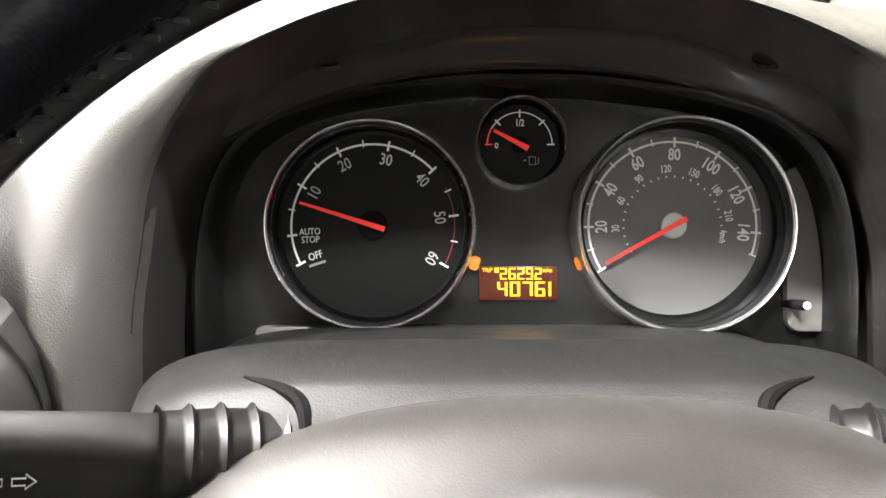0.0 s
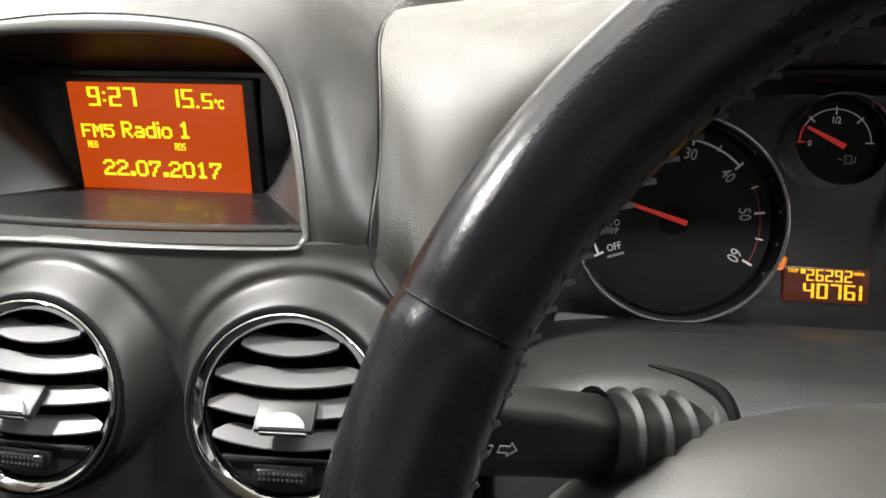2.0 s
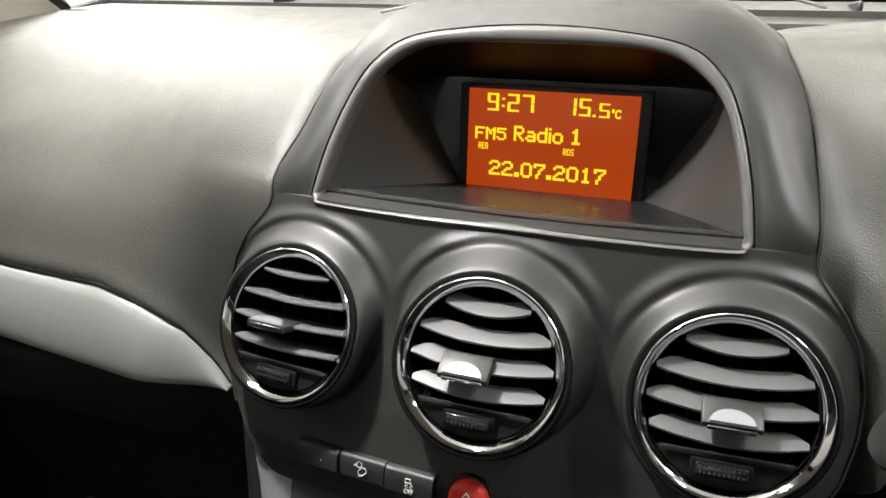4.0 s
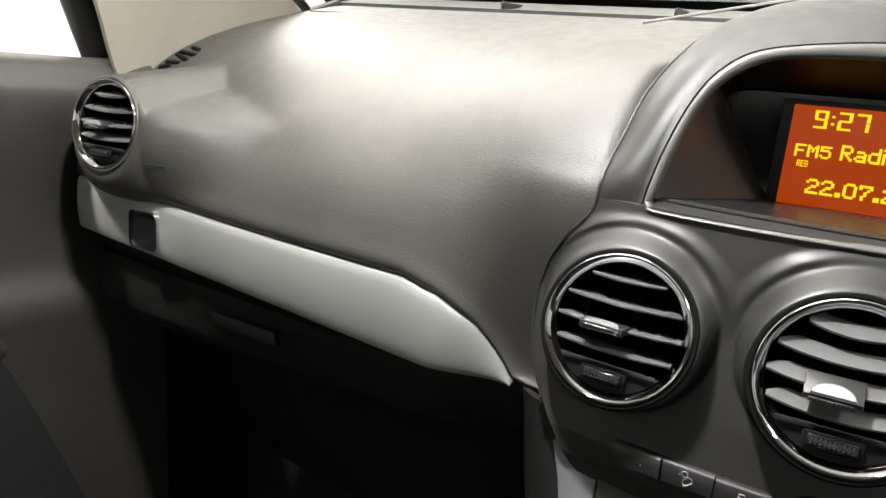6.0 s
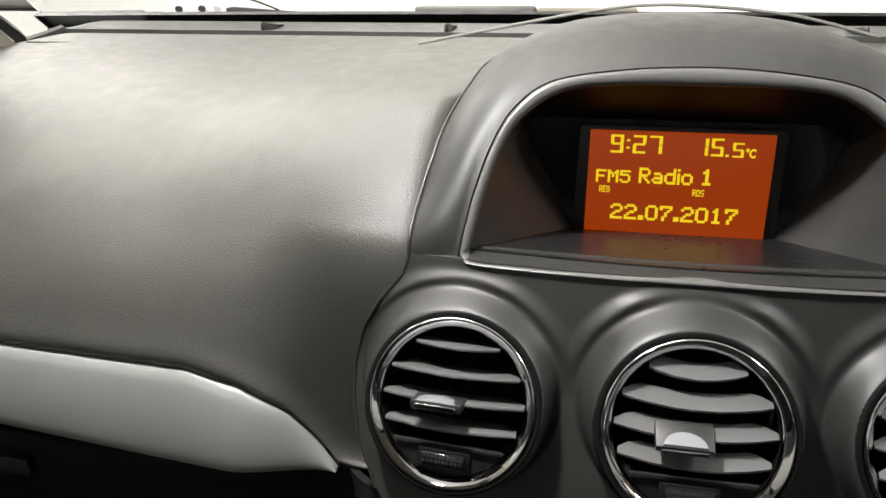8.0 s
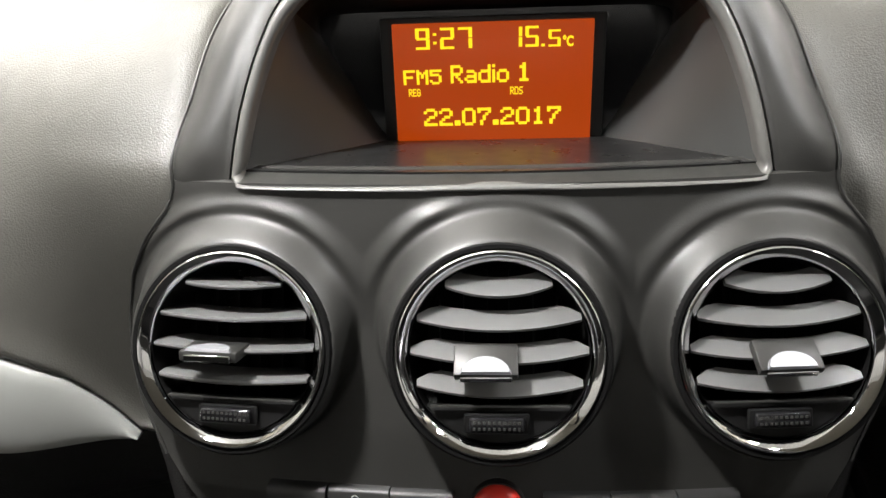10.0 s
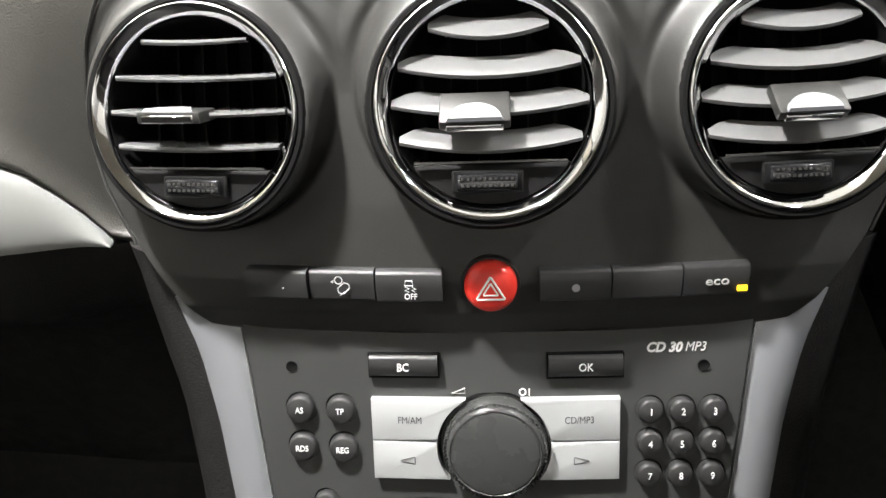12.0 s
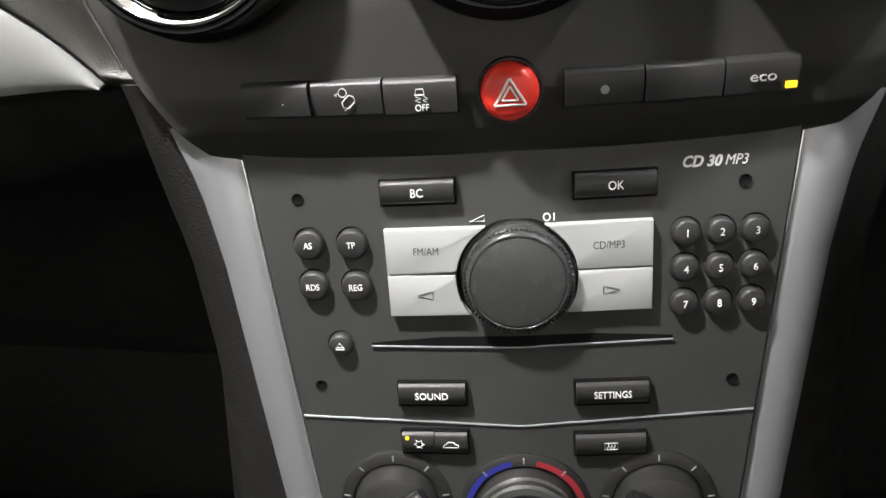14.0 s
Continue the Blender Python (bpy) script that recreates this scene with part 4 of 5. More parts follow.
radio = thing("car_radio", ST, "dark grey CD radio panel with silver and black keys", "car radio")
nrow = np.linspace(0.030, -0.1045, 5)
bm = bmesh.new()
cols = []
for k, z in enumerate(nrow):
    w = 0.1165 + (z - 0.0300) * (0.0125 / 0.1345)
    cols.append([bm.verts.new((s * w, fold(s * w), z if k < 4 else vee(z, s * w))) for s in np.linspace(-1, 1, 17)])
for k in range(4):
    for i in range(16):
        bm.faces.new((cols[k][i], cols[k][i + 1], cols[k + 1][i + 1], cols[k + 1][i]))
made = bmesh.ops.extrude_edge_only(bm, edges=[e for e in bm.edges if e.is_boundary])
bmesh.ops.translate(bm, vec=(0, 0.02, 0), verts=[v for v in made["geom"] if isinstance(v, bmesh.types.BMVert)])
part("faceplate", bm, RADIO, radio, "", 0.5)


def key(root, u0, u1, z0, z1, words, height=0.0036, mat=KEYBLACK, ink=WHITEINK, squeeze=0.85, name="key"):
    cu, cz = (u0 + u1) / 2, (z0 + z1) / 2
    w, h = u1 - u0, z1 - z0
    k = part(name, rocker(-w / 2, w / 2, -h / 2, h / 2, mat, root), mat, root)
    k.location = (cu, fold(cu) - 0.0030, cz)
    k.rotation_euler = (0, 0, math.atan(0.0045 / 0.115) * (1 if cu > 0 else -1))
    well = part("key_gap", rbox((0, 0.0022, -0.0002), (w + 0.0014, 0.0040, h + 0.0014), 0.0), DEEP, k)
    if words:
        letters(words, height, 0, -0.0020, -0.0004, ink, k, squeeze=squeeze)
    return k


def round_key(root, u, z, r, words, height=0.0034):
    k = part("round_key", revolve([(0, -0.0044), (r * 0.78, -0.0044), (r * 0.88, -0.0040), (r * 0.97, -0.0030), (r, -0.0018), (r, 0.003)], 32), KEYBLACK, root)
    k.location = (u, fold(u), z)
    part("key_ring", revolve([(r + 0.0001, 0.0), (r + 0.0007, -0.0003), (r + 0.0009, 0.0004)], 28), DEEP, k)
    if words:
        letters(words, height, 0, -0.0047, 0, WHITEINK, k, squeeze=0.85)
    return k


key(radio, -0.0560, -0.0248, -0.0030, 0.0072, "BC")
key(radio, 0.0250, 0.0580, -0.0036, 0.0068, "OK")
key(radio, -0.0560, -0.0252, -0.0978, -0.0870, "SOUND", 0.0032, squeeze=0.95)
key(radio, 0.0245, 0.0565, -0.0985, -0.0878, "SETTINGS", 0.0032, squeeze=0.82)
for u, z, words in ((-0.0903, -0.0199, "AS"), (-0.0710, -0.0202, "TP"), (-0.0903, -0.0391, "RDS"), (-0.0708, -0.0396, "REG")):
    round_key(radio, u, z, 0.0069, words, 0.0028)
for i in range(9):
    round_key(radio, 0.0710 + 0.0142 * (i % 3), -0.0208 - 0.0157 * (i // 3), 0.0059, str(i + 1), 0.0032)
ej = round_key(radio, -0.0811, -0.0677, 0.0055, "", 0)
line_print([(0, 0.0016), (0.0018, -0.0004), (-0.0018, -0.0004)], ej, WHITEINK, -0.0046, 0.0003, True)
line_print([(-0.0019, -0.0014), (0.0019, -0.0014)], ej, WHITEINK, -0.0046, 0.0003)


def wing(u0, u1, z0, z1, words, symbol):
    """A wide silver key cut out round the knob."""
    s = 1 if u1 > 0 else -1
    R = 0.0262
    outer = u0 if s < 0 else u1
    pts = [(outer, z1), (outer, z0)]
    kz = -0.0372
    arc = []
    for z in np.linspace(z0, z1, 14):
        d = R * R - (z - kz) ** 2
        arc.append((s * max(0.0125, math.sqrt(max(d, 0))), z))
    pts += arc
    bm = prism(pts if s < 0 else pts[::-1], -0.0044, 0.004, 0.0009, 2, fold)
    k = part("silver_key", bm, KEYSILVER, radio, "silver key")
    if words:
        at = (u0 + u1) / 2 + s * 0.004
        word = letters(words, 0.0033, at, 0, (z0 + z1) / 2, SOFTINK, radio, squeeze=0.8, depth=0.00005)
        word.matrix_basis = Matrix.Translation((at, fold(at) - 0.00450, 0)) @ Matrix.Rotation(s * math.atan(0.0045 / 0.115), 4, "Z") @ Matrix.Translation((-at, 0, 0)) @ word.matrix_basis
    if symbol:
        c, z = s * 0.0400, (z0 + z1) / 2
        line_print([(c + s * 0.0034, z + 0.0002), (c + s * 0.0030, z + 0.0004), (c - s * 0.0032, z + 0.0020), (c - s * 0.0034, z + 0.0018), (c - s * 0.0034, z - 0.0014), (c - s * 0.0032, z - 0.0016), (c + s * 0.0030, z)], radio, SOFTINK, fold(0.04) - 0.0046, 0.00018, True)


wing(-0.0562, -0.0125, -0.0340, -0.0140, "FM/AM", False)
wing(-0.0562, -0.0125, -0.0535, -0.0346, "", True)
wing(0.0125, 0.0572, -0.0340, -0.0140, "CD/MP3", False)
wing(0.0125, 0.0572, -0.0535, -0.0346, "", True)
knob = part("volume_knob", revolve([(0, -0.0185), (0.0190, -0.0184), (0.0200, -0.0180), (0.0205, -0.0172), (0.0210, -0.0174), (0.0217, -0.0166), (0.0230, -0.0120), (0.0238, -0.0085), (0.0242, -0.0020), (0.0242, 0.004)], 64), KNOB, radio, "large round volume knob")
knob.location = (0.0006, -0.0015, -0.0372)
knob.scale = (1.0, 0.70, 1.0)
part("knob_ring", revolve([(0.0202, -0.0178), (0.0206, -0.0186), (0.0211, -0.0176)], 64), GLOSSGREY, knob, "thin glossy ring")
bm = bmesh.new()
for i in range(72):
    a = 2 * math.pi * i / 72
    m = Matrix.Rotation(a, 4, "Y") @ Matrix.Translation((0, -0.0140, 0.0227)) @ Matrix.Rotation(radians(-20), 4, "X") @ Matrix.Diagonal((0.0008, 0.0050, 0.0004, 1))
    bmesh.ops.create_cube(bm, size=1.0, matrix=m)
tagged(part("knurling", bm, KNOB, knob), kind="stuff")
part("knob_well", revolve([(0.0248, 0.004), (0.0252, -0.0006), (0.0262, -0.0002), (0.0266, 0.004)], 64), DEEP, radio).location = (0.0006, -0.0040, -0.0372)
line_print([(-0.0190, -0.0122), (-0.0128, -0.0122), (-0.0128, -0.0096)], radio, WHITEINK, fold(0.015) - 0.0002, 0.0003, True)
line_print([(0.0135 + 0.0014 * math.cos(a), -0.0116 + 0.0016 * math.sin(a)) for a in np.linspace(0, 6.0, 12)], radio, WHITEINK, fold(0.015) - 0.0002, 0.0003, True)
line_print([(0.0165, -0.0132), (0.0165, -0.0100)], radio, WHITEINK, fold(0.015) - 0.0002, 0.0003)
letters("CD 30", 0.0044, 0.0765, fold(0.0765) - 0.0002, 0.0083, WHITEINK, radio, shear=0.25, squeeze=0.9, bold=0.0002)
letters("MP3", 0.0042, 0.0905, fold(0.0905) - 0.0002, 0.0084, WHITEINK, radio, shear=0.25, squeeze=0.85)
# flat near-black discs stand in for the shade inside the release holes
for u, z in ((-0.0936, 0.0002), (0.0946, -0.0004), (-0.0932, -0.0892), (0.0936, -0.0900)):
    h = part("release_hole", revolve([(0.0, -0.0001), (0.0022, -0.0001), (0.0026, -0.0004), (0.0028, 0.0004)], 20), DEEP, radio)
    h.location = (u, fold(u) - 0.0002, z)
# disc slot, a shallow near-black vee put on for its shade, with a bright lower lip
slot = []
for u in np.linspace(-0.067, 0.067, 21):
    k = 1 - abs(u) / 0.067
    slot.append([(u, fold(u) - 0.0004, -0.0676 + 0.0024 * min(1.0, k * 2.0)), (u, fold(u) - 0.0006, -0.0690 - 0.0012 * k)])
part("disc_slot", sheet(slot, (0, 0.003, 0)), DEEP, radio, "near-black sheet for the shade in the disc slot")
part("slot_lip", tube([Vector((u, fold(u) - 0.0006, -0.0693 - 0.0013 * (1 - abs(u) / 0.067))) for u in np.linspace(-0.067, 0.067, 21)], 0.00055, 6), SILVERTRIM, radio)

climate = thing("climate_panel", ST, "dark grey heater panel with three round knobs", "climate control")
bm = bmesh.new()
cols = []
for k, z in enumerate((-0.1058, -0.13, -0.16, -0.19, -0.215)):
    w = 0.1165 + (z - 0.0300) * (0.0125 / 0.1345)
    cols.append([bm.verts.new((s * w, fold(s * w), z if k else vee(z, s * w))) for s in np.linspace(-1, 1, 17)])
for k in range(4):
    for i in range(16):
        bm.faces.new((cols[k][i], cols[k][i + 1], cols[k + 1][i + 1], cols[k + 1][i]))
made = bmesh.ops.extrude_edge_only(bm, edges=[e for e in bm.edges if e.is_boundary])
bmesh.ops.translate(bm, vec=(0, 0.02, 0), verts=[v for v in made["geom"] if isinstance(v, bmesh.types.BMVert)])
part("faceplate", bm, RADIO, climate, "", 0.5)
part("bright_line", tube([Vector((u, fold(u) - 0.0003, vee(-0.1052, u))) for u in np.linspace(-0.1035, 0.1035, 21)], 0.00055, 6), SILVERTRIM, climate, "thin bright dividing line")
ac = key(climate, -0.0562, -0.0412, -0.1228, -0.1118, "")
part("lamp", revolve([(0, -0.0004), (0.0009, -0.0003), (0.0009, 0.001)], 10), AMBERLED, ac, "lit amber lamp").location = (-0.0050, -0.0017, 0.0030)
line_print([(0.0006 + (0.0024 if i % 2 else 0.0013) * math.sin(i * math.pi / 6), (0.0024 if i % 2 else 0.0013) * math.cos(i * math.pi / 6)) for i in range(12)], ac, WHITEINK, -0.0021, 0.0002, True)
rc = key(climate, -0.0408, -0.0256, -0.1230, -0.1120, "")
line_print([(-0.0036, -0.0008), (-0.0024, 0.0002), (-0.0012, 0.0014), (0.0012, 0.0014), (0.0022, 0.0002), (0.0036, -0.0002), (0.0034, -0.0014), (-0.0036, -0.0014)], rc, WHITEINK, -0.0021, 0.0002, True)
dm = key(climate, 0.0240, 0.0556, -0.1245, -0.1140, "")
line_print([(-0.0030, 0.0016), (0.0030, 0.0016), (0.0030, -0.0016), (-0.0030, -0.0016)], dm, WHITEINK, -0.0021, 0.0002, True)
for x in (-0.0014, 0, 0.0014):
    line_print([(x, 0.0010), (x + 0.0004, 0.0002), (x - 0.0004, -0.0008), (x, -0.0020)], dm, WHITEINK, -0.0021, 0.0002)


def heater_knob(u, z, r, pointer):
    k = part("dial_ring", revolve([(r, 0.002), (r, -0.0010), (r - 0.0010, -0.0018), (r - 0.0060, -0.0020), (r - 0.0062, 0.002)], 56), BLACK, climate, "black dial ring with grey marks")
    k.location = (u, fold(u), z)
    kn = part("knob", revolve([(0, -0.0130), (r - 0.0110, -0.0128), (r - 0.0085, -0.0110), (r - 0.0070, -0.0020), (r - 0.0066, 0.002)], 48), BLACK, climate, "round black knob")
    kn.location = (u, fold(u), z)
    if pointer is not None:
        bm = rbox((0, -0.0165, 0), (0.017, 0.009, 2 * r - 0.013), 0.003, 3)
        g = part("grip", bm, GLOSS, kn, "gloss black grip bar")
        g.rotation_euler = (0, radians(pointer), 0)
        w = part("pointer", rbox((0, -0.0213, r - 0.0120), (0.0014, 0.0006, 0.0070), 0.0), WHITEINK, g, "white pointer line")
    for a in range(-120, 121, 40):
        t = radians(a)
        b = part("mark", rbox(((r - 0.003) * math.sin(t), -0.0022, (r - 0.003) * math.cos(t)), (0.0007, 0.0004, 0.0030), 0.0, 1, Matrix.Rotation(t, 4, "Y")), GREYINK, k)
    return k, kn


heater_knob(-0.0620, -0.1515, 0.0275, 62)
heater_knob(0.0620, -0.1525, 0.0275, -62)
mid_ring, mid_knob = heater_knob(0.0, -0.1560, 0.0315, None)
part("knob_rim", revolve([(0.0165, -0.0126), (0.0185, -0.0138), (0.0215, -0.0132), (0.0240, -0.0080)], 56), RADIO, mid_knob, "knurled grey rim")
for a0, a1, mat in ((-75, -12, BLUEINK), (12, 75, REDINK)):
    part("colour_arc", revolve([(0.0290, -0.0021), (0.0262, -0.0023)], 20, 0, 0, a0, a1), mat, mid_ring, "coloured temperature arc")


def console_side(side):
    """Silver upright beside the radio, with the grained black cheek outside it."""
    root = thing("console_upright", ST, "brushed silver upright beside the radio", "console trim", "console uprights")
    rows = []
    for z in np.linspace(0.033, -0.26, 28):
        w = 0.1183 + (z - 0.0300) * (0.0125 / 0.1345)
        wide = lerp(z, [(-0.26, 0.019), (-0.15, 0.0200), (-0.03, 0.0210), (0.0, 0.0235), (0.012, 0.0255), (0.033, 0.031)])
        row = [(side * w, 0.018, z), (side * w, 0.0040, z)]
        for s in np.linspace(0.08, 1, 9):
            row.append((side * (w + wide * s), 0.0030 - 0.0015 * math.sin(s * 2.6) + 0.004 * s ** 3, z))
        row.append((side * (w + wide), 0.028, z))
        rows.append(row)
    part("upright", sheet(rows, (0, 0.006, 0)), SILVERTRIM, root)
    # a satin chrome bead stands in for the highlight along the inner edge
    line = [Vector((side * (0.1187 + (z - 0.0300) * (0.0125 / 0.1345)), 0.0034, z)) for z in np.linspace(0.030, -0.25, 12)]
    part("edge_highlight_bead", tube(line, 0.0005, 6), SATINCHROME, root, "thin bright bead for the edge highlight beside the panel")
    rows = []
    for z in np.linspace(0.052, -0.40, 30):
        w = 0.1183 + (min(z, 0.03) - 0.0300) * (0.0125 / 0.1345) + lerp(z, [(-0.26, 0.0193), (-0.15, 0.0203), (-0.03, 0.0213), (0.0, 0.0238), (0.012, 0.0258), (0.033, 0.031), (0.055, 0.036)])
        flare = lerp(z, [(-0.40, 0.085), (-0.264, 0.064), (-0.10, 0.037), (-0.04, 0.037), (0.0, 0.040), (0.037, 0.037), (0.052, 0.038)])
        row = []
        for s in np.linspace(0, 1, 10):
            row.append((side * (w + flare * s), 0.0125 + 0.006 * s + 0.030 * s * s, z))
        row.append((side * (w + flare * 1.02), 0.16, z))
        rows.append(row)
    part("cheek", sheet(rows, (0, 0.01, 0)), SOFTBLACK, root, "grained black console cheek")
    return root


console_side(-1)
console_side(1)

# ---- driver's side ----
WX = 0.050  # middle of the instrument hood
HOOD = [(-0.2060, 0.290, 0.995), (-0.2070, 0.310, 1.047), (-0.2045, 0.326, 1.080), (-0.1965, 0.336, 1.120), (-0.1750, 0.337, 1.155), (-0.1480, 0.338, 1.180), (-0.0800, 0.342, 1.205), (0, 0.344, 1.212)]
HOOD = mirror(HOOD)
EDGE = [(-0.232, 0.290, 0.960), (-0.256, 0.290, 1.082), (-0.258, 0.315, 1.124), (-0.266, 0.345, 1.156), (-0.275, 0.385, 1.179), (-0.282, 0.46, 1.193), (-0.20, 0.68, 1.200), (0, 0.70, 1.202)]
EDGE = mirror(EDGE)
hood, edge = spline(HOOD, 91), spline(EDGE, 91)
rows = []
for i, (a, b) in enumerate(zip(hood, edge)):
    s0 = min(1.0, abs(i - 45) / 40)
    out = (b - a).normalized()
    c1 = a + out * 0.016 + Vector((0, -0.040 * s0 - 0.006, 0.010 * (1 - s0)))
    c2 = b.lerp(a, 0.42) + Vector((0, 0.004 * s0, 0.012 * (1 - s0)))
    row = [a + Vector((0, 0.014, 0)), a + Vector((0, 0.002, 0)), a + out * 0.0010 + Vector((0, -0.0012, 0))]
    for s in np.linspace(0.05, 1, 26):
        q = 1 - s
        row.append(a * q ** 3 + c1 * (3 * s * q * q) + c2 * (3 * s * s * q) + b * s ** 3)
    row.append(b + Vector((0, 0.012, -0.006)))
    rows.append([(WX + p.x, p.y, p.z) for p in row])
tagged(part("instrument_hood", sheet(rows, (0, 0.012, -0.004)), PAD, None, "", 1.3), "grey grained dashboard skin arched over the instruments", "instrument hood", "", "structure")
# dashboard top behind hood and display, up to the glass
rows = []
for y in np.linspace(0.60, 0.93, 8):
    rows.append([(x, y, 1.200 + 0.012 * ease(0.66, 0.75, y)) for x in np.linspace(-1.0, 0.36, 30)])
tagged(part("dashboard_top", sheet(rows, (0, 0, -0.02)), PAD), "grey grained dashboard top below the windscreen", "dashboard top", "", "structure")
# defroster duct along the glass: a pale channel with dividing fins
duct = thing("defroster_duct", Matrix.Translation((XC, 0.74, 1.212)), "grey defroster channel along the windscreen", "defroster vent")
rows = []
for x in np.linspace(-0.69, 0.69, 44):
    rows.append([(x, 0.085 - 0.06 * x * x, 0.014), (x, 0.050 - 0.06 * x * x, 0.009), (x, 0.02 - 0.06 * x * x, 0.004), (x, -0.020 - 0.06 * x * x, 0.002)])
part("channel", sheet(rows, (0, 0, -0.006)), RECESS, duct)
for x in (-0.43, -0.215, 0.0, 0.215, 0.43):
    part("fin", rbox((x, 0.02 - 0.06 * x * x, 0.0065), (0.005, 0.06, 0.011), 0.002, 1), BLACK, duct)
# side window demister slots beside the passenger's pillar
dem = thing("side_demister", Matrix.Identity(4), "black slotted side window demister", "vent grille")
for (x0, y0), (x1, y1) in (((-1.008, 0.353), (-0.9960, 0.3615)), ((-1.008, 0.365), (-0.9890, 0.3690)), ((-1.008, 0.377), (-0.9835, 0.3755)), ((-1.0080, 0.3895), (-0.9790, 0.3820)), ((-1.0020, 0.3965), (-0.9765, 0.3900)), ((-0.9960, 0.4030), (-0.9800, 0.3985))):
    (p, n), (q, n2) = pad_point(x0, y0), pad_point(x1, y1)
    along = (q - p).normalized()
    turn = Matrix((along, n.cross(along), n)).transposed().to_4x4()
    part("slot", rbox((p + q) / 2 + n * 0.0006, ((q - p).length, 0.0052, 0.003), 0.0012, 2, turn), DEEP, dem)

# instrument cluster
DP = Matrix.Translation((0.0, 0.438, 1.070)) @ pose(0, 0, 0, -20.4, 0, 0)
cluster = thing("instrument_cluster", DP, "black instrument cluster with two large chrome-ringed dials", "instrument cluster")
out = [(-0.165, -0.095), (-0.165, 0.02), (-0.13, 0.070), (-0.06, 0.088), (0.05, 0.094), (0.16, 0.088), (0.23, 0.070), (0.265, 0.02), (0.265, -0.095)]
part("back_panel", prism([(p.x, p.z) for p in spline([(x, 0, z) for x, z in out], 50)], 0.0, 0.012, 0.0), PANELBLACK, cluster)
INV = DP.inverted()
# tunnel from the hood's edge to the panel
rim = [INV @ Vector((WX + p.x, p.y + 0.012, p.z)) for p in hood]
ends = mirror([(-0.212, 0, -0.105), (-0.212, 0, -0.06), (-0.208, 0, 0.00), (-0.185, 0, 0.052), (-0.150, 0, 0.075), (-0.105, 0, 0.086), (-0.05, 0, 0.092), (0, 0, 0.094)])
ends = [p + Vector((WX, 0, 0)) for p in spline(ends, 91)]
rows = []
for a, b in zip(rim, ends):
    row = []
    for s in np.linspace(0, 1, 30):
        p = a.lerp(b, s)
        up = ease(0.02, 0.07, p.z)
        p.z -= 0.003 * math.sin(s * 3.1) ** 2 + 0.011 * up * math.exp(-((s - 0.62) / 0.13) ** 2)
        row.append(p)
    rows.append(row)
part("tunnel", sheet(rows, (0, 0.002, 0)), TUNNEL, cluster, "satin black shroud round the dials")
# oval clips in the underside of the hood
for x, y, z in ((-0.0641, 0.3995, 1.1691), (0.1737, 0.3911, 1.1707)):
    c = INV @ Vector((x, y, z))
    bm = revolve([(0, -0.0006), (0.5, -0.0006), (0.85, -0.0014), (1.0, 0.0006)], 24)
    turn = Matrix.Translation(c) @ Matrix.Rotation(radians(-38), 4, "X") @ Matrix.Diagonal((0.0085, 1, 0.0040, 1))
    bmesh.ops.transform(bm, matrix=turn, verts=bm.verts)
    part("clip", bm, GLOSS, cluster, "gloss black oval clip")
# inner raised frame with rounded corners
frame_pts = spline(mirror([(-0.196, 0, -0.085), (-0.197, 0, -0.03), (-0.188, 0, 0.020), (-0.165, 0, 0.052), (-0.12, 0, 0.071), (-0.05, 0, 0.082), (0, 0, 0.084)]), 80)
rows = []
for p in frame_pts:
    o = p.copy()
    n = Vector((p.x, 0, p.z + 0.03)).normalized()
    rows.append([o + n * 0.004 + Vector((WX, -0.030, 0)), o + n * 0.001 + Vector((WX, -0.034, 0)), o - n * 0.004 + Vector((WX, -0.028, 0)), o - n * 0.006 + Vector((WX, 0.0, 0))])
part("inner_frame", sheet(rows, (0, 0.002, 0)), PANELBLACK, cluster, "black inner frame")
# bright side reflectors of the panel
part("side_panel", prism(rounded(0.030, 0.105, 0.008, 0.2345, -0.020), -0.006, 0.0, 0.001), TAUPE, cluster, "pale grey panel beside the speed dial")
part("corner_panel", prism(rounded(0.060, 0.022, 0.004, -0.088, -0.080), -0.012, 0.0, 0.001), TAUPE, cluster, "pale grey corner of the cluster")


def dial(x, z, r, label, mat=TACHFACE):
    root = part("dial", revolve([(0, -0.0030), (r * 0.90, -0.0030), (r * 0.905, 0.002)], 64), mat, cluster, label)
    root.location = (x, 0, z)
    return root


def bezel(root, cx, cz, r, deep):
    b = part("bezel", revolve([(r * 0.925, -0.003), (r * 0.935, -deep * 0.6), (r * 0.955, -deep), (r * 0.965, -deep - 0.0012)], 80), GLOSS, root, "gloss black cone")
    b.location = (cx, 0, cz)
    c = part("bezel_ring", revolve([(r * 0.962, -deep - 0.0006), (r * 0.972, -deep - 0.0030), (r * 0.985, -deep - 0.0036), (r, -deep - 0.0022), (r * 1.004, -deep + 0.002), (r * 1.02, 0.0)], 80), SATINCHROME, root, "thin chrome ring")
    c.location = (cx, 0, cz)


def tick(root, a, r0, r1, w, mat=WHITEINK):
    t = radians(a)
    m = (r0 + r1) / 2
    return part("tick", rbox((m * math.sin(t), -0.0033, m * math.cos(t)), (w, 0.0004, r1 - r0), 0.0, 1, Matrix.Rotation(t, 4, "Y")), mat, root)


def around(root, words, a, r, h, mat=WHITEINK, squeeze=0.8, bold=0.0001):
    t = radians(a)
    return letters(words, h, r * math.sin(t), -0.0034, r * math.cos(t), mat, root, -a, squeeze=squeeze, bold=bold)


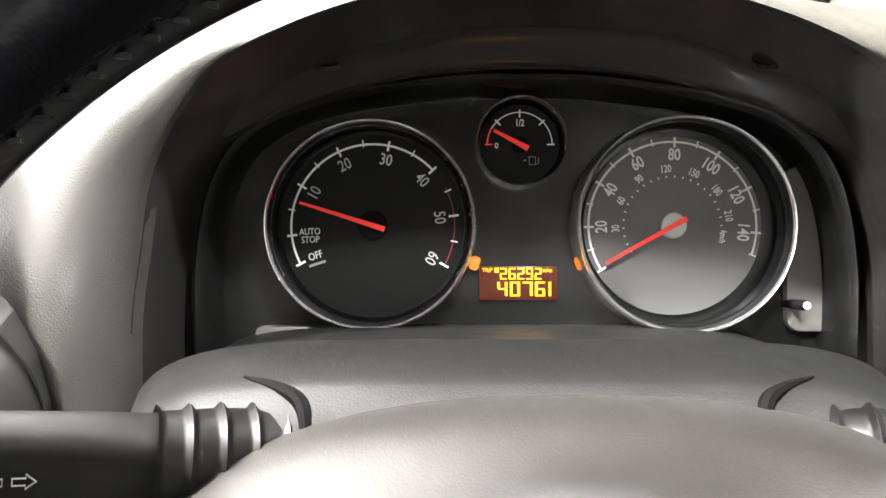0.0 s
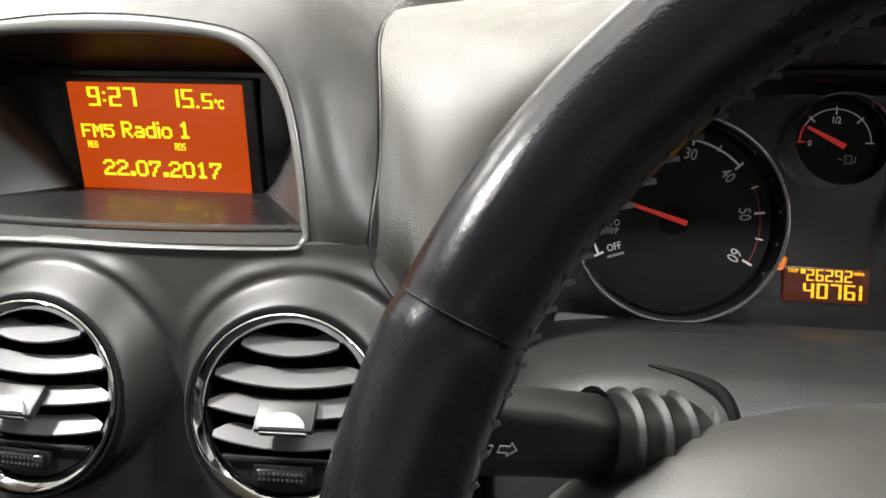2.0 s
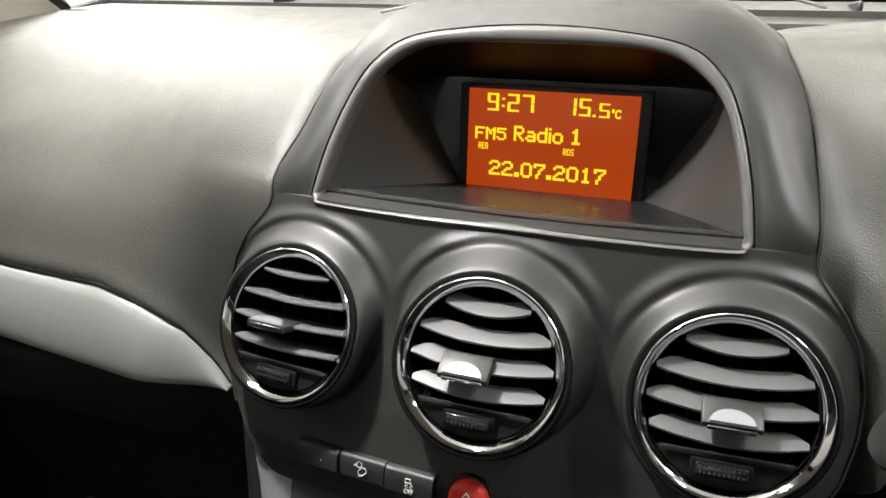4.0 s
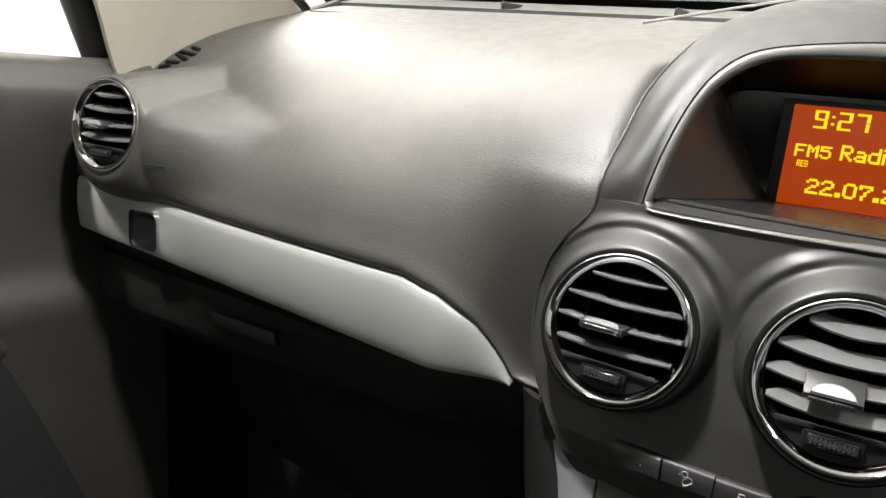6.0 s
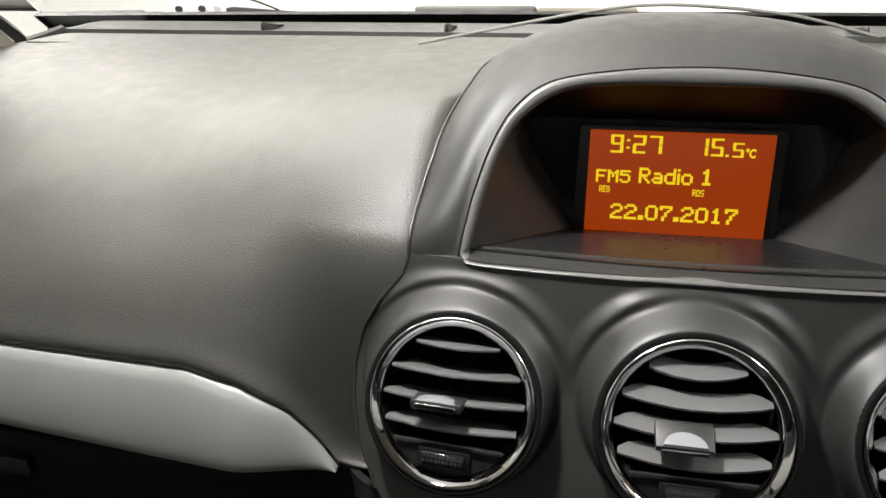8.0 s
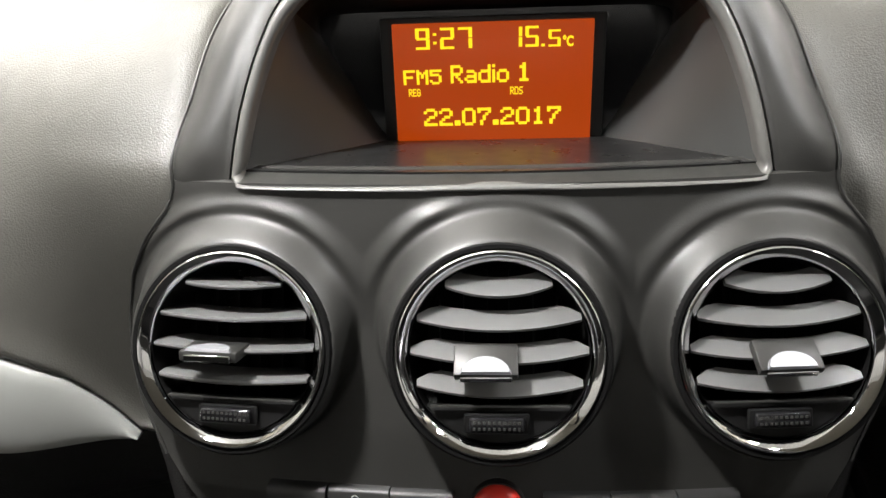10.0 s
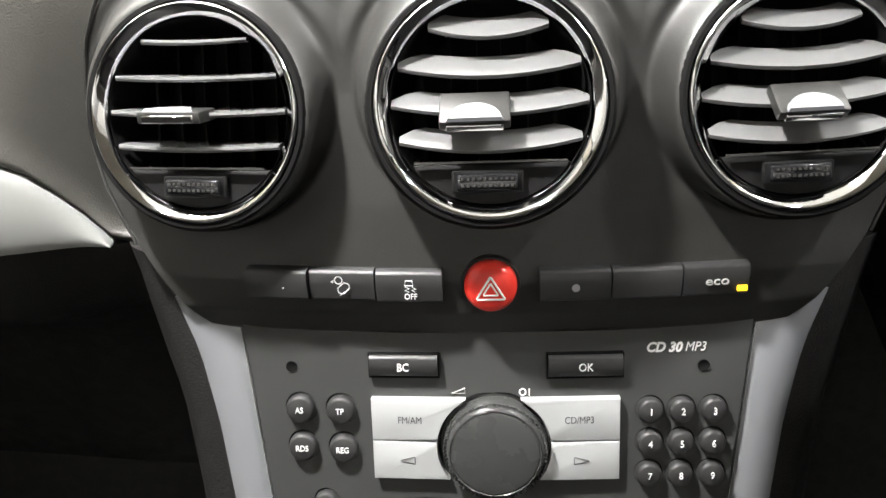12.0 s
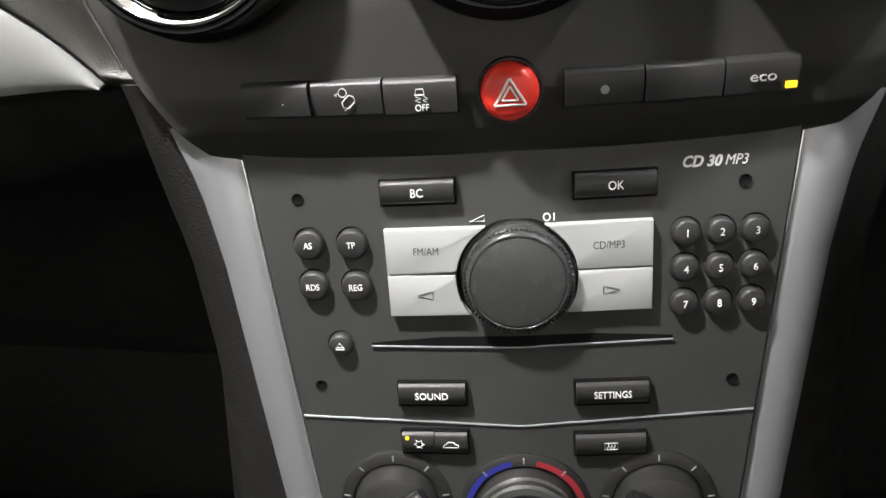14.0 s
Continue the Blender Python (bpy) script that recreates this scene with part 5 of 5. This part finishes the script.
def arc(root, r, w, a0, a1, mat):
    return part("scale_arc", revolve([(r, -0.0034), (r + w, -0.0034), (r + w, -0.003)], 60, 0, 0, a0, a1), mat, root)


def needle(root, a, length, tail, hub, mat_hub, lift=0.006):
    t = radians(a)
    bm = bmesh.new()
    w0, w1 = 0.0017, 0.0008
    vs = []
    for y in (-lift - 0.0006, -lift + 0.0006):
        vs.append([bm.verts.new((x, y, z)) for x, z in ((-w0, -tail), (w0, -tail), (w1, length), (-w1, length))])
    bm.faces.new(vs[0])
    bm.faces.new(vs[1][::-1])
    for i in range(4):
        bm.faces.new((vs[0][i], vs[1][i], vs[1][(i + 1) % 4], vs[0][(i + 1) % 4]))
    bmesh.ops.rotate(bm, cent=(0, 0, 0), matrix=Matrix.Rotation(t, 3, "Y"), verts=bm.verts)
    n = part("needle", bm, REDNEEDLE, root, "red needle")
    part("needle_hub", revolve([(0, -lift + 0.001), (hub * 0.9, -lift + 0.001), (hub, -lift + 0.002), (hub, 0)], 32), mat_hub, root, "round needle hub")


tach = dial(-0.0450, -0.0049, 0.0655, "rev counter face darkened for the hood's shade")
bezel(cluster, -0.0455, -0.0049, 0.0660, 0.018)
arc(tach, 0.0518, 0.0014, -118, 47, WHITEINK)
arc(tach, 0.0522, 0.0006, 62, 119, REDINK)
for n in range(0, 61, 5):
    a = 11 + 3.6 * (n - 30)
    tick(tach, a, 0.0490 if n % 10 == 0 else 0.0510, 0.0555, 0.0014 if n % 10 == 0 else 0.0009)
tick(tach, -118, 0.0490, 0.0555, 0.0014)
for n in (10, 20, 30, 40, 50, 60):
    around(tach, str(n), 11 + 3.6 * (n - 30), 0.0430, 0.0072, PALEINK, bold=0.00005)
letters("AUTO", 0.0042, -0.0405, -0.0034, -0.0040, WHITEINK, tach, squeeze=0.8, spin=2)
letters("STOP", 0.0042, -0.0402, -0.0034, -0.0092, WHITEINK, tach, squeeze=0.8, spin=2)
letters("OFF", 0.0046, -0.0368, -0.0034, -0.0195, WHITEINK, tach, squeeze=0.8, spin=18)
part("small_print", rbox((-0.0355, -0.0034, -0.0245), (0.011, 0.0003, 0.0016), 0.0, 1, Matrix.Rotation(radians(-18), 4, "Y")), GREYINK, tach)
needle(tach, -72.5, 0.0490, 0.0080, 0.0095, DEEP)

speed = dial(0.1475, -0.0048, 0.0637, "silver-grey speedometer face lightened for the light on it", DIAL)
bezel(cluster, 0.1515, -0.0048, 0.0685, 0.018)
arc(speed, 0.0533, 0.0014, -122, 110, WHITEINK)
for n in range(0, 151, 10):
    a = -122 + 1.55 * n
    tick(speed, a, 0.0505 if n % 20 == 0 else 0.0525, 0.0570, 0.0015 if n % 20 == 0 else 0.0009)
for n in range(20, 141, 20):
    around(speed, str(n), -122 + 1.55 * n, 0.0455, 0.0074, squeeze=0.75, bold=0.0002)
for n in range(0, 231, 10):
    tick(speed, -122 + 1.55 * n / 1.609, 0.0308, 0.0322, 0.0008)
for n in range(30, 211, 30):
    around(speed, str(n), -122 + 1.55 * n / 1.609, 0.0365, 0.0048, squeeze=0.7)
around(speed, "km/h", 103, 0.0330, 0.0036, squeeze=0.8)
needle(speed, -119, 0.0500, 0.0090, 0.0085, SILVER, 0.008)

fuel = dial(0.0495, 0.0475, 0.0285, "small fuel gauge face")
bezel(cluster, 0.0495, 0.0478, 0.0287, 0.014)
arc(fuel, 0.0205, 0.0007, -60, 90, WHITEINK)
arc(fuel, 0.0205, 0.0009, -92, -60, REDNEEDLE)
for a in (-90, -45, 0, 45, 90):
    tick(fuel, a, 0.0175, 0.0225, 0.0009, WHITEINK if a > -90 else REDNEEDLE)
around(fuel, "1/2", 0, 0.0138, 0.0042, squeeze=0.75)
around(fuel, "0", -98, 0.0150, 0.0034)
for m in fuel.children:
    if m.name.startswith("lettering") and m.data.body == "0":
        m.matrix_basis = pose(-0.0150, -0.0034, -0.0010, 90, 0, 0)
line_print([(0.0060, -0.0130), (0.0060, -0.0080), (0.0100, -0.0080), (0.0100, -0.0130)], fuel, GREYINK, -0.0034, 0.0004, True)
line_print([(0.0108, -0.0125), (0.0120, -0.0120), (0.0122, -0.0085)], fuel, GREYINK, -0.0034, 0.0003)
line_print([(0.0040, -0.0105), (0.0024, -0.0105)], fuel, GREYINK, -0.0034, 0.0005)
needle(fuel, -62, 0.0190, 0.0060, 0.0060, DEEP, 0.005)

part("odometer_screen", rbox((0.0485, -0.0010, -0.0418), (0.0500, 0.0040, 0.0215), 0.0005), ODOSCREEN, cluster, "dark amber lit odometer screen")
bar_words("26292", 0.0500, -0.0032, -0.0358, ODOTEXT, cluster, 0.0268, 0.0074)
letters("TRIP", 0.0026, 0.0285, -0.0032, -0.0336, ODOTEXT, cluster, squeeze=0.9)
letters("miles", 0.0028, 0.0672, -0.0032, -0.0336, ODOTEXT, cluster, squeeze=0.75)
part("trip_mark", rbox((0.0345, -0.0031, -0.0336), (0.0028, 0.0003, 0.0030), 0.0), ODOTEXT, cluster)
bar_words("40761", 0.0522, -0.0032, -0.0456, ODOTEXT, cluster, 0.0345, 0.0094)
for x, s in ((0.0205, 1), (0.0880, -1)):
    part("warning_lamp", rbox((x, -0.0035, -0.0290), (0.0060, 0.0010, 0.0090), 0.002, 2, Matrix.Rotation(radians(18 * s), 4, "Y")), material("dim_amber_lamp", (0.4, 0.12, 0.02), 0.4, emit=(1.0, 0.25, 0.02), power=0.25), cluster, "amber warning lamp")
pin = part("reset_pin", revolve([(0, -0.026), (0.0026, -0.0255), (0.0034, -0.023), (0.0034, 0.0)], 20), GLOSS, cluster, "reset pin")
pin.location = (0.222, 0, -0.055)
part("pin_tip", revolve([(0, -0.0264), (0.0024, -0.0258), (0.0026, -0.0240)], 20), WHITEINK, pin)
line_print([(0.072, 0.062), (0.080, 0.054)], cluster, DARKINK, -0.0004, 0.0008)

# steering column shroud
shroud = thing("steering_column_shroud", Matrix.Translation((0.035, 0.28, 1.0)), "black grained steering column shroud below the dials", "column shroud")
rows = []
for y, top, half in ((-0.078, 0.026, 0.10), (-0.066, 0.042, 0.140), (-0.050, 0.0535, 0.162), (-0.036, 0.0585, 0.172), (-0.032, 0.0592, 0.174), (-0.026, 0.0592, 0.177), (0.01, 0.0565, 0.186), (0.05, 0.037, 0.184), (0.095, 0.020, 0.18), (0.15, 0.00, 0.18)):
    row = []
    for a in np.linspace(-0.5, math.pi + 0.5, 40):
        c, s = math.cos(a), math.sin(a)
        e = 2 / 5.0
        row.append((half * math.copysign(abs(c) ** e, c), y, -0.045 + (top + 0.045) * math.copysign(abs(s) ** e, s)))
    rows.append(row)
part("upper_shell", sheet(rows, (0, 0, -0.02)), SHROUD, shroud)
for s in (-1, 1):
    pts = [(s * 0.116, -0.026, 0.0585), (s * 0.100, -0.035, 0.0585), (s * 0.0900, -0.043, 0.0565), (s * 0.0862, -0.051, 0.049), (s * 0.0855, -0.060, 0.030), (s * 0.086, -0.066, 0.0)]
    pts = [(a, b + (0.0006 if i < 3 else -0.0016), c - (0.0014 if i < 4 else 0.0)) for i, (a, b, c) in enumerate(pts)]
    part("stalk_collar", tube(spline(pts, 24), [0.0005 + 0.0027 * math.sin(min(1.0, i / 9) * 1.57) for i in range(24)], 8), DEEP, shroud, "black edge round the stalk opening")


def stalk(side, name, label):
    """Column stalk: ribbed rubber boot, tapering neck and a flat paddle."""
    base = Vector((0.035 - 0.105, 0.232, 1.036)) if side < 0 else Vector((0.035 + 0.125, 0.232, 1.036))
    tip = Vector((-0.188, 0.1804, 1.0675)) if side < 0 else Vector((0.30, 0.185, 1.062))
    root = thing(name, Matrix.Translation(base), label, "stalk")
    d = tip - base
    ax = d.normalized()
    up = Vector((0, -0.25, 1)) - ax * ax.dot(Vector((0, -0.25, 1)))
    up.normalize()
    out = ax.cross(up)
    if out.y > 0:
        out = -out

    def ring(s, hu, ho, pw=0.75):
        return [d * s + up * (hu * math.copysign(abs(math.sin(a)) ** pw, math.sin(a))) + out * (ho * math.copysign(abs(math.cos(a)) ** pw, math.cos(a))) for a in np.linspace(0, 2 * math.pi, 24, endpoint=False)]

    rows = []
    for i in range(85):
        s = -0.22 + 0.52 * i / 84
        k = max(0.0, math.cos(i / 84 * 6 * 2 * math.pi)) ** 3
        rad = 0.0175 + 0.0024 * k - 0.006 * max(0, s - 0.12) - 0.004 * max(0, -s)
        rows.append(ring(s, rad, rad, 1.0))
    part("boot", sheet(rows, None, True), RUBBER, root, "ribbed black rubber boot")
    rows = [ring(s, hu, ho, 0.6) for s, hu, ho in ((0.22, 0.0125, 0.0115), (0.30, 0.0150, 0.0125), (0.45, 0.0170, 0.0110), (0.70, 0.0182, 0.0100), (0.93, 0.0190, 0.0094), (0.945, 0.0178, 0.0084), (0.955, 0.0200, 0.0100), (0.99, 0.0200, 0.0098), (1.0, 0.0186, 0.0086))]
    bm = sheet(rows, None, True)
    bm.faces.new([v for v in bm.verts][-24:])
    pad = part("paddle", bm, BLACK, root, "satin black paddle", 0.9)
    # printed arrows on the face
    if side < 0:
        face = Matrix((ax * -1 if side < 0 else ax, -out, up)).transposed().to_4x4()
        holder = Matrix.Translation(d * 0.655 + up * 0.0022 + out * 0.0111) @ face
        def glyph(pts, x):
            bm2 = tube([Vector((x + px, 0, pz)) for px, pz in pts], 0.00035, 5, True)
            g = part("arrow", bm2, WHITEINK, root, "white arrow outline")
            g.matrix_basis = holder
        arrow = [(-0.0038, 0), (-0.0008, 0.0034), (-0.0008, 0.0016), (0.0030, 0.0016), (0.0030, -0.0016), (-0.0008, -0.0016), (-0.0008, -0.0034)]
        glyph(arrow, -0.0010)
        glyph([(-a, b) for a, b in arrow], 0.0078)
        glyph([(-0.0012, -0.0042), (-0.0006, -0.0042), (0.0012, 0.0042), (0.0006, 0.0042)], -0.0085)
    return root


stalk(-1, "indicator_stalk", "black indicator stalk with white arrows and a ribbed boot")
stalk(1, "wiper_stalk", "black wiper stalk with a ribbed boot")

# steering wheel
WM = Matrix.Translation((0.034, 0.103, 1.0575)) @ pose(0, 0, 0, -25, 0, 0)
wheel_t = thing("steering_wheel", WM, "black leather steering wheel with grey stitching", "steering wheel")
WR = 0.196
rows = []
for i in range(360):
    a = 2 * math.pi * i / 360
    row = []
    for j in range(20):
        b = 2 * math.pi * j / 20
        grip = 1.0 + 0.05 * math.cos(2 * a)
        deg = abs((math.degrees(a) + 180) % 360 - 180)
        thick = 1.0 + 0.05 * ease(65.5, 67.5, deg) * (1 - ease(100, 125, deg)) - 0.03 * math.exp(-((deg - 66) / 0.9) ** 2)
        rr = WR + 0.0175 * grip * thick * math.cos(b)
        row.append((rr * math.sin(a), 0.0190 * thick * math.sin(b), rr * math.cos(a)))
    rows.append(row)
rows.append(rows[0])
bm = sheet(rows, None, True)
bmesh.ops.remove_doubles(bm, verts=bm.verts, dist=1e-6)
part("rim", bm, LEATHER, wheel_t, "black leather rim")
# stitches on the inner side of the rim
bm = bmesh.new()
for i in range(150):
    a = 2 * math.pi * i / 150
    m = Matrix.Rotation(a, 4, "Y") @ Matrix.Translation((0, -0.0035, WR - 0.0178 * (1.0 + 0.05 * math.cos(2 * a)))) @ Matrix.Rotation(radians(40), 4, "Y") @ Matrix.Diagonal((0.0034, 0.0012, 0.0013, 1))
    bmesh.ops.create_cube(bm, size=1.0, matrix=m)
tagged(part("stitching", bm, THREAD, wheel_t, "grey thread stitches"), kind="stuff")
for a in (-66, 66, 180):
    t = radians(a)
    ringp = []
    for j in range(24):
        b = 2 * math.pi * j / 24
        rr = WR + (0.0175 * (1.0 + 0.05 * math.cos(2 * t)) + 0.0001) * math.cos(b)
        ringp.append(Vector((rr * math.sin(t), 0.0191 * math.sin(b), rr * math.cos(t))))
    part("seam", tube(ringp, 0.0003, 5, True), LEATHER, wheel_t, "stitched leather seam")
# airbag cover, a soft dome set deep in the wheel
hub = []
for i in range(17):
    a = math.pi / 2 * i / 16
    r, h = math.sin(a) ** 0.8, math.cos(a)
    hub.append([(0.016 + 0.180 * r * math.copysign(abs(math.sin(b)) ** 0.85, math.sin(b)), 0.125 - 0.075 * h, -0.030 + 0.088 * r * math.copysign(abs(math.cos(b)) ** 0.85, math.cos(b))) for b in np.linspace(0, 2 * math.pi, 48, endpoint=False)])
bm = sheet(hub, (0, 0.04, 0), True)
bmesh.ops.remove_doubles(bm, verts=bm.verts, dist=1e-6)
part("airbag_cover", bm, HUB, wheel_t, "soft grey airbag cover")
for s in (-1, 1):
    pts = [Vector((0.016 + s * 0.10, 0.125, -0.060)), Vector((0.010 + s * 0.150, 0.08, -0.065)), Vector((s * 0.192, 0.005, -0.060))]
    part("spoke", tube(spline(pts, 10), [0.030 - 0.0015 * i for i in range(10)], 12, False, 0.6), BLACK, wheel_t, "satin black spoke")
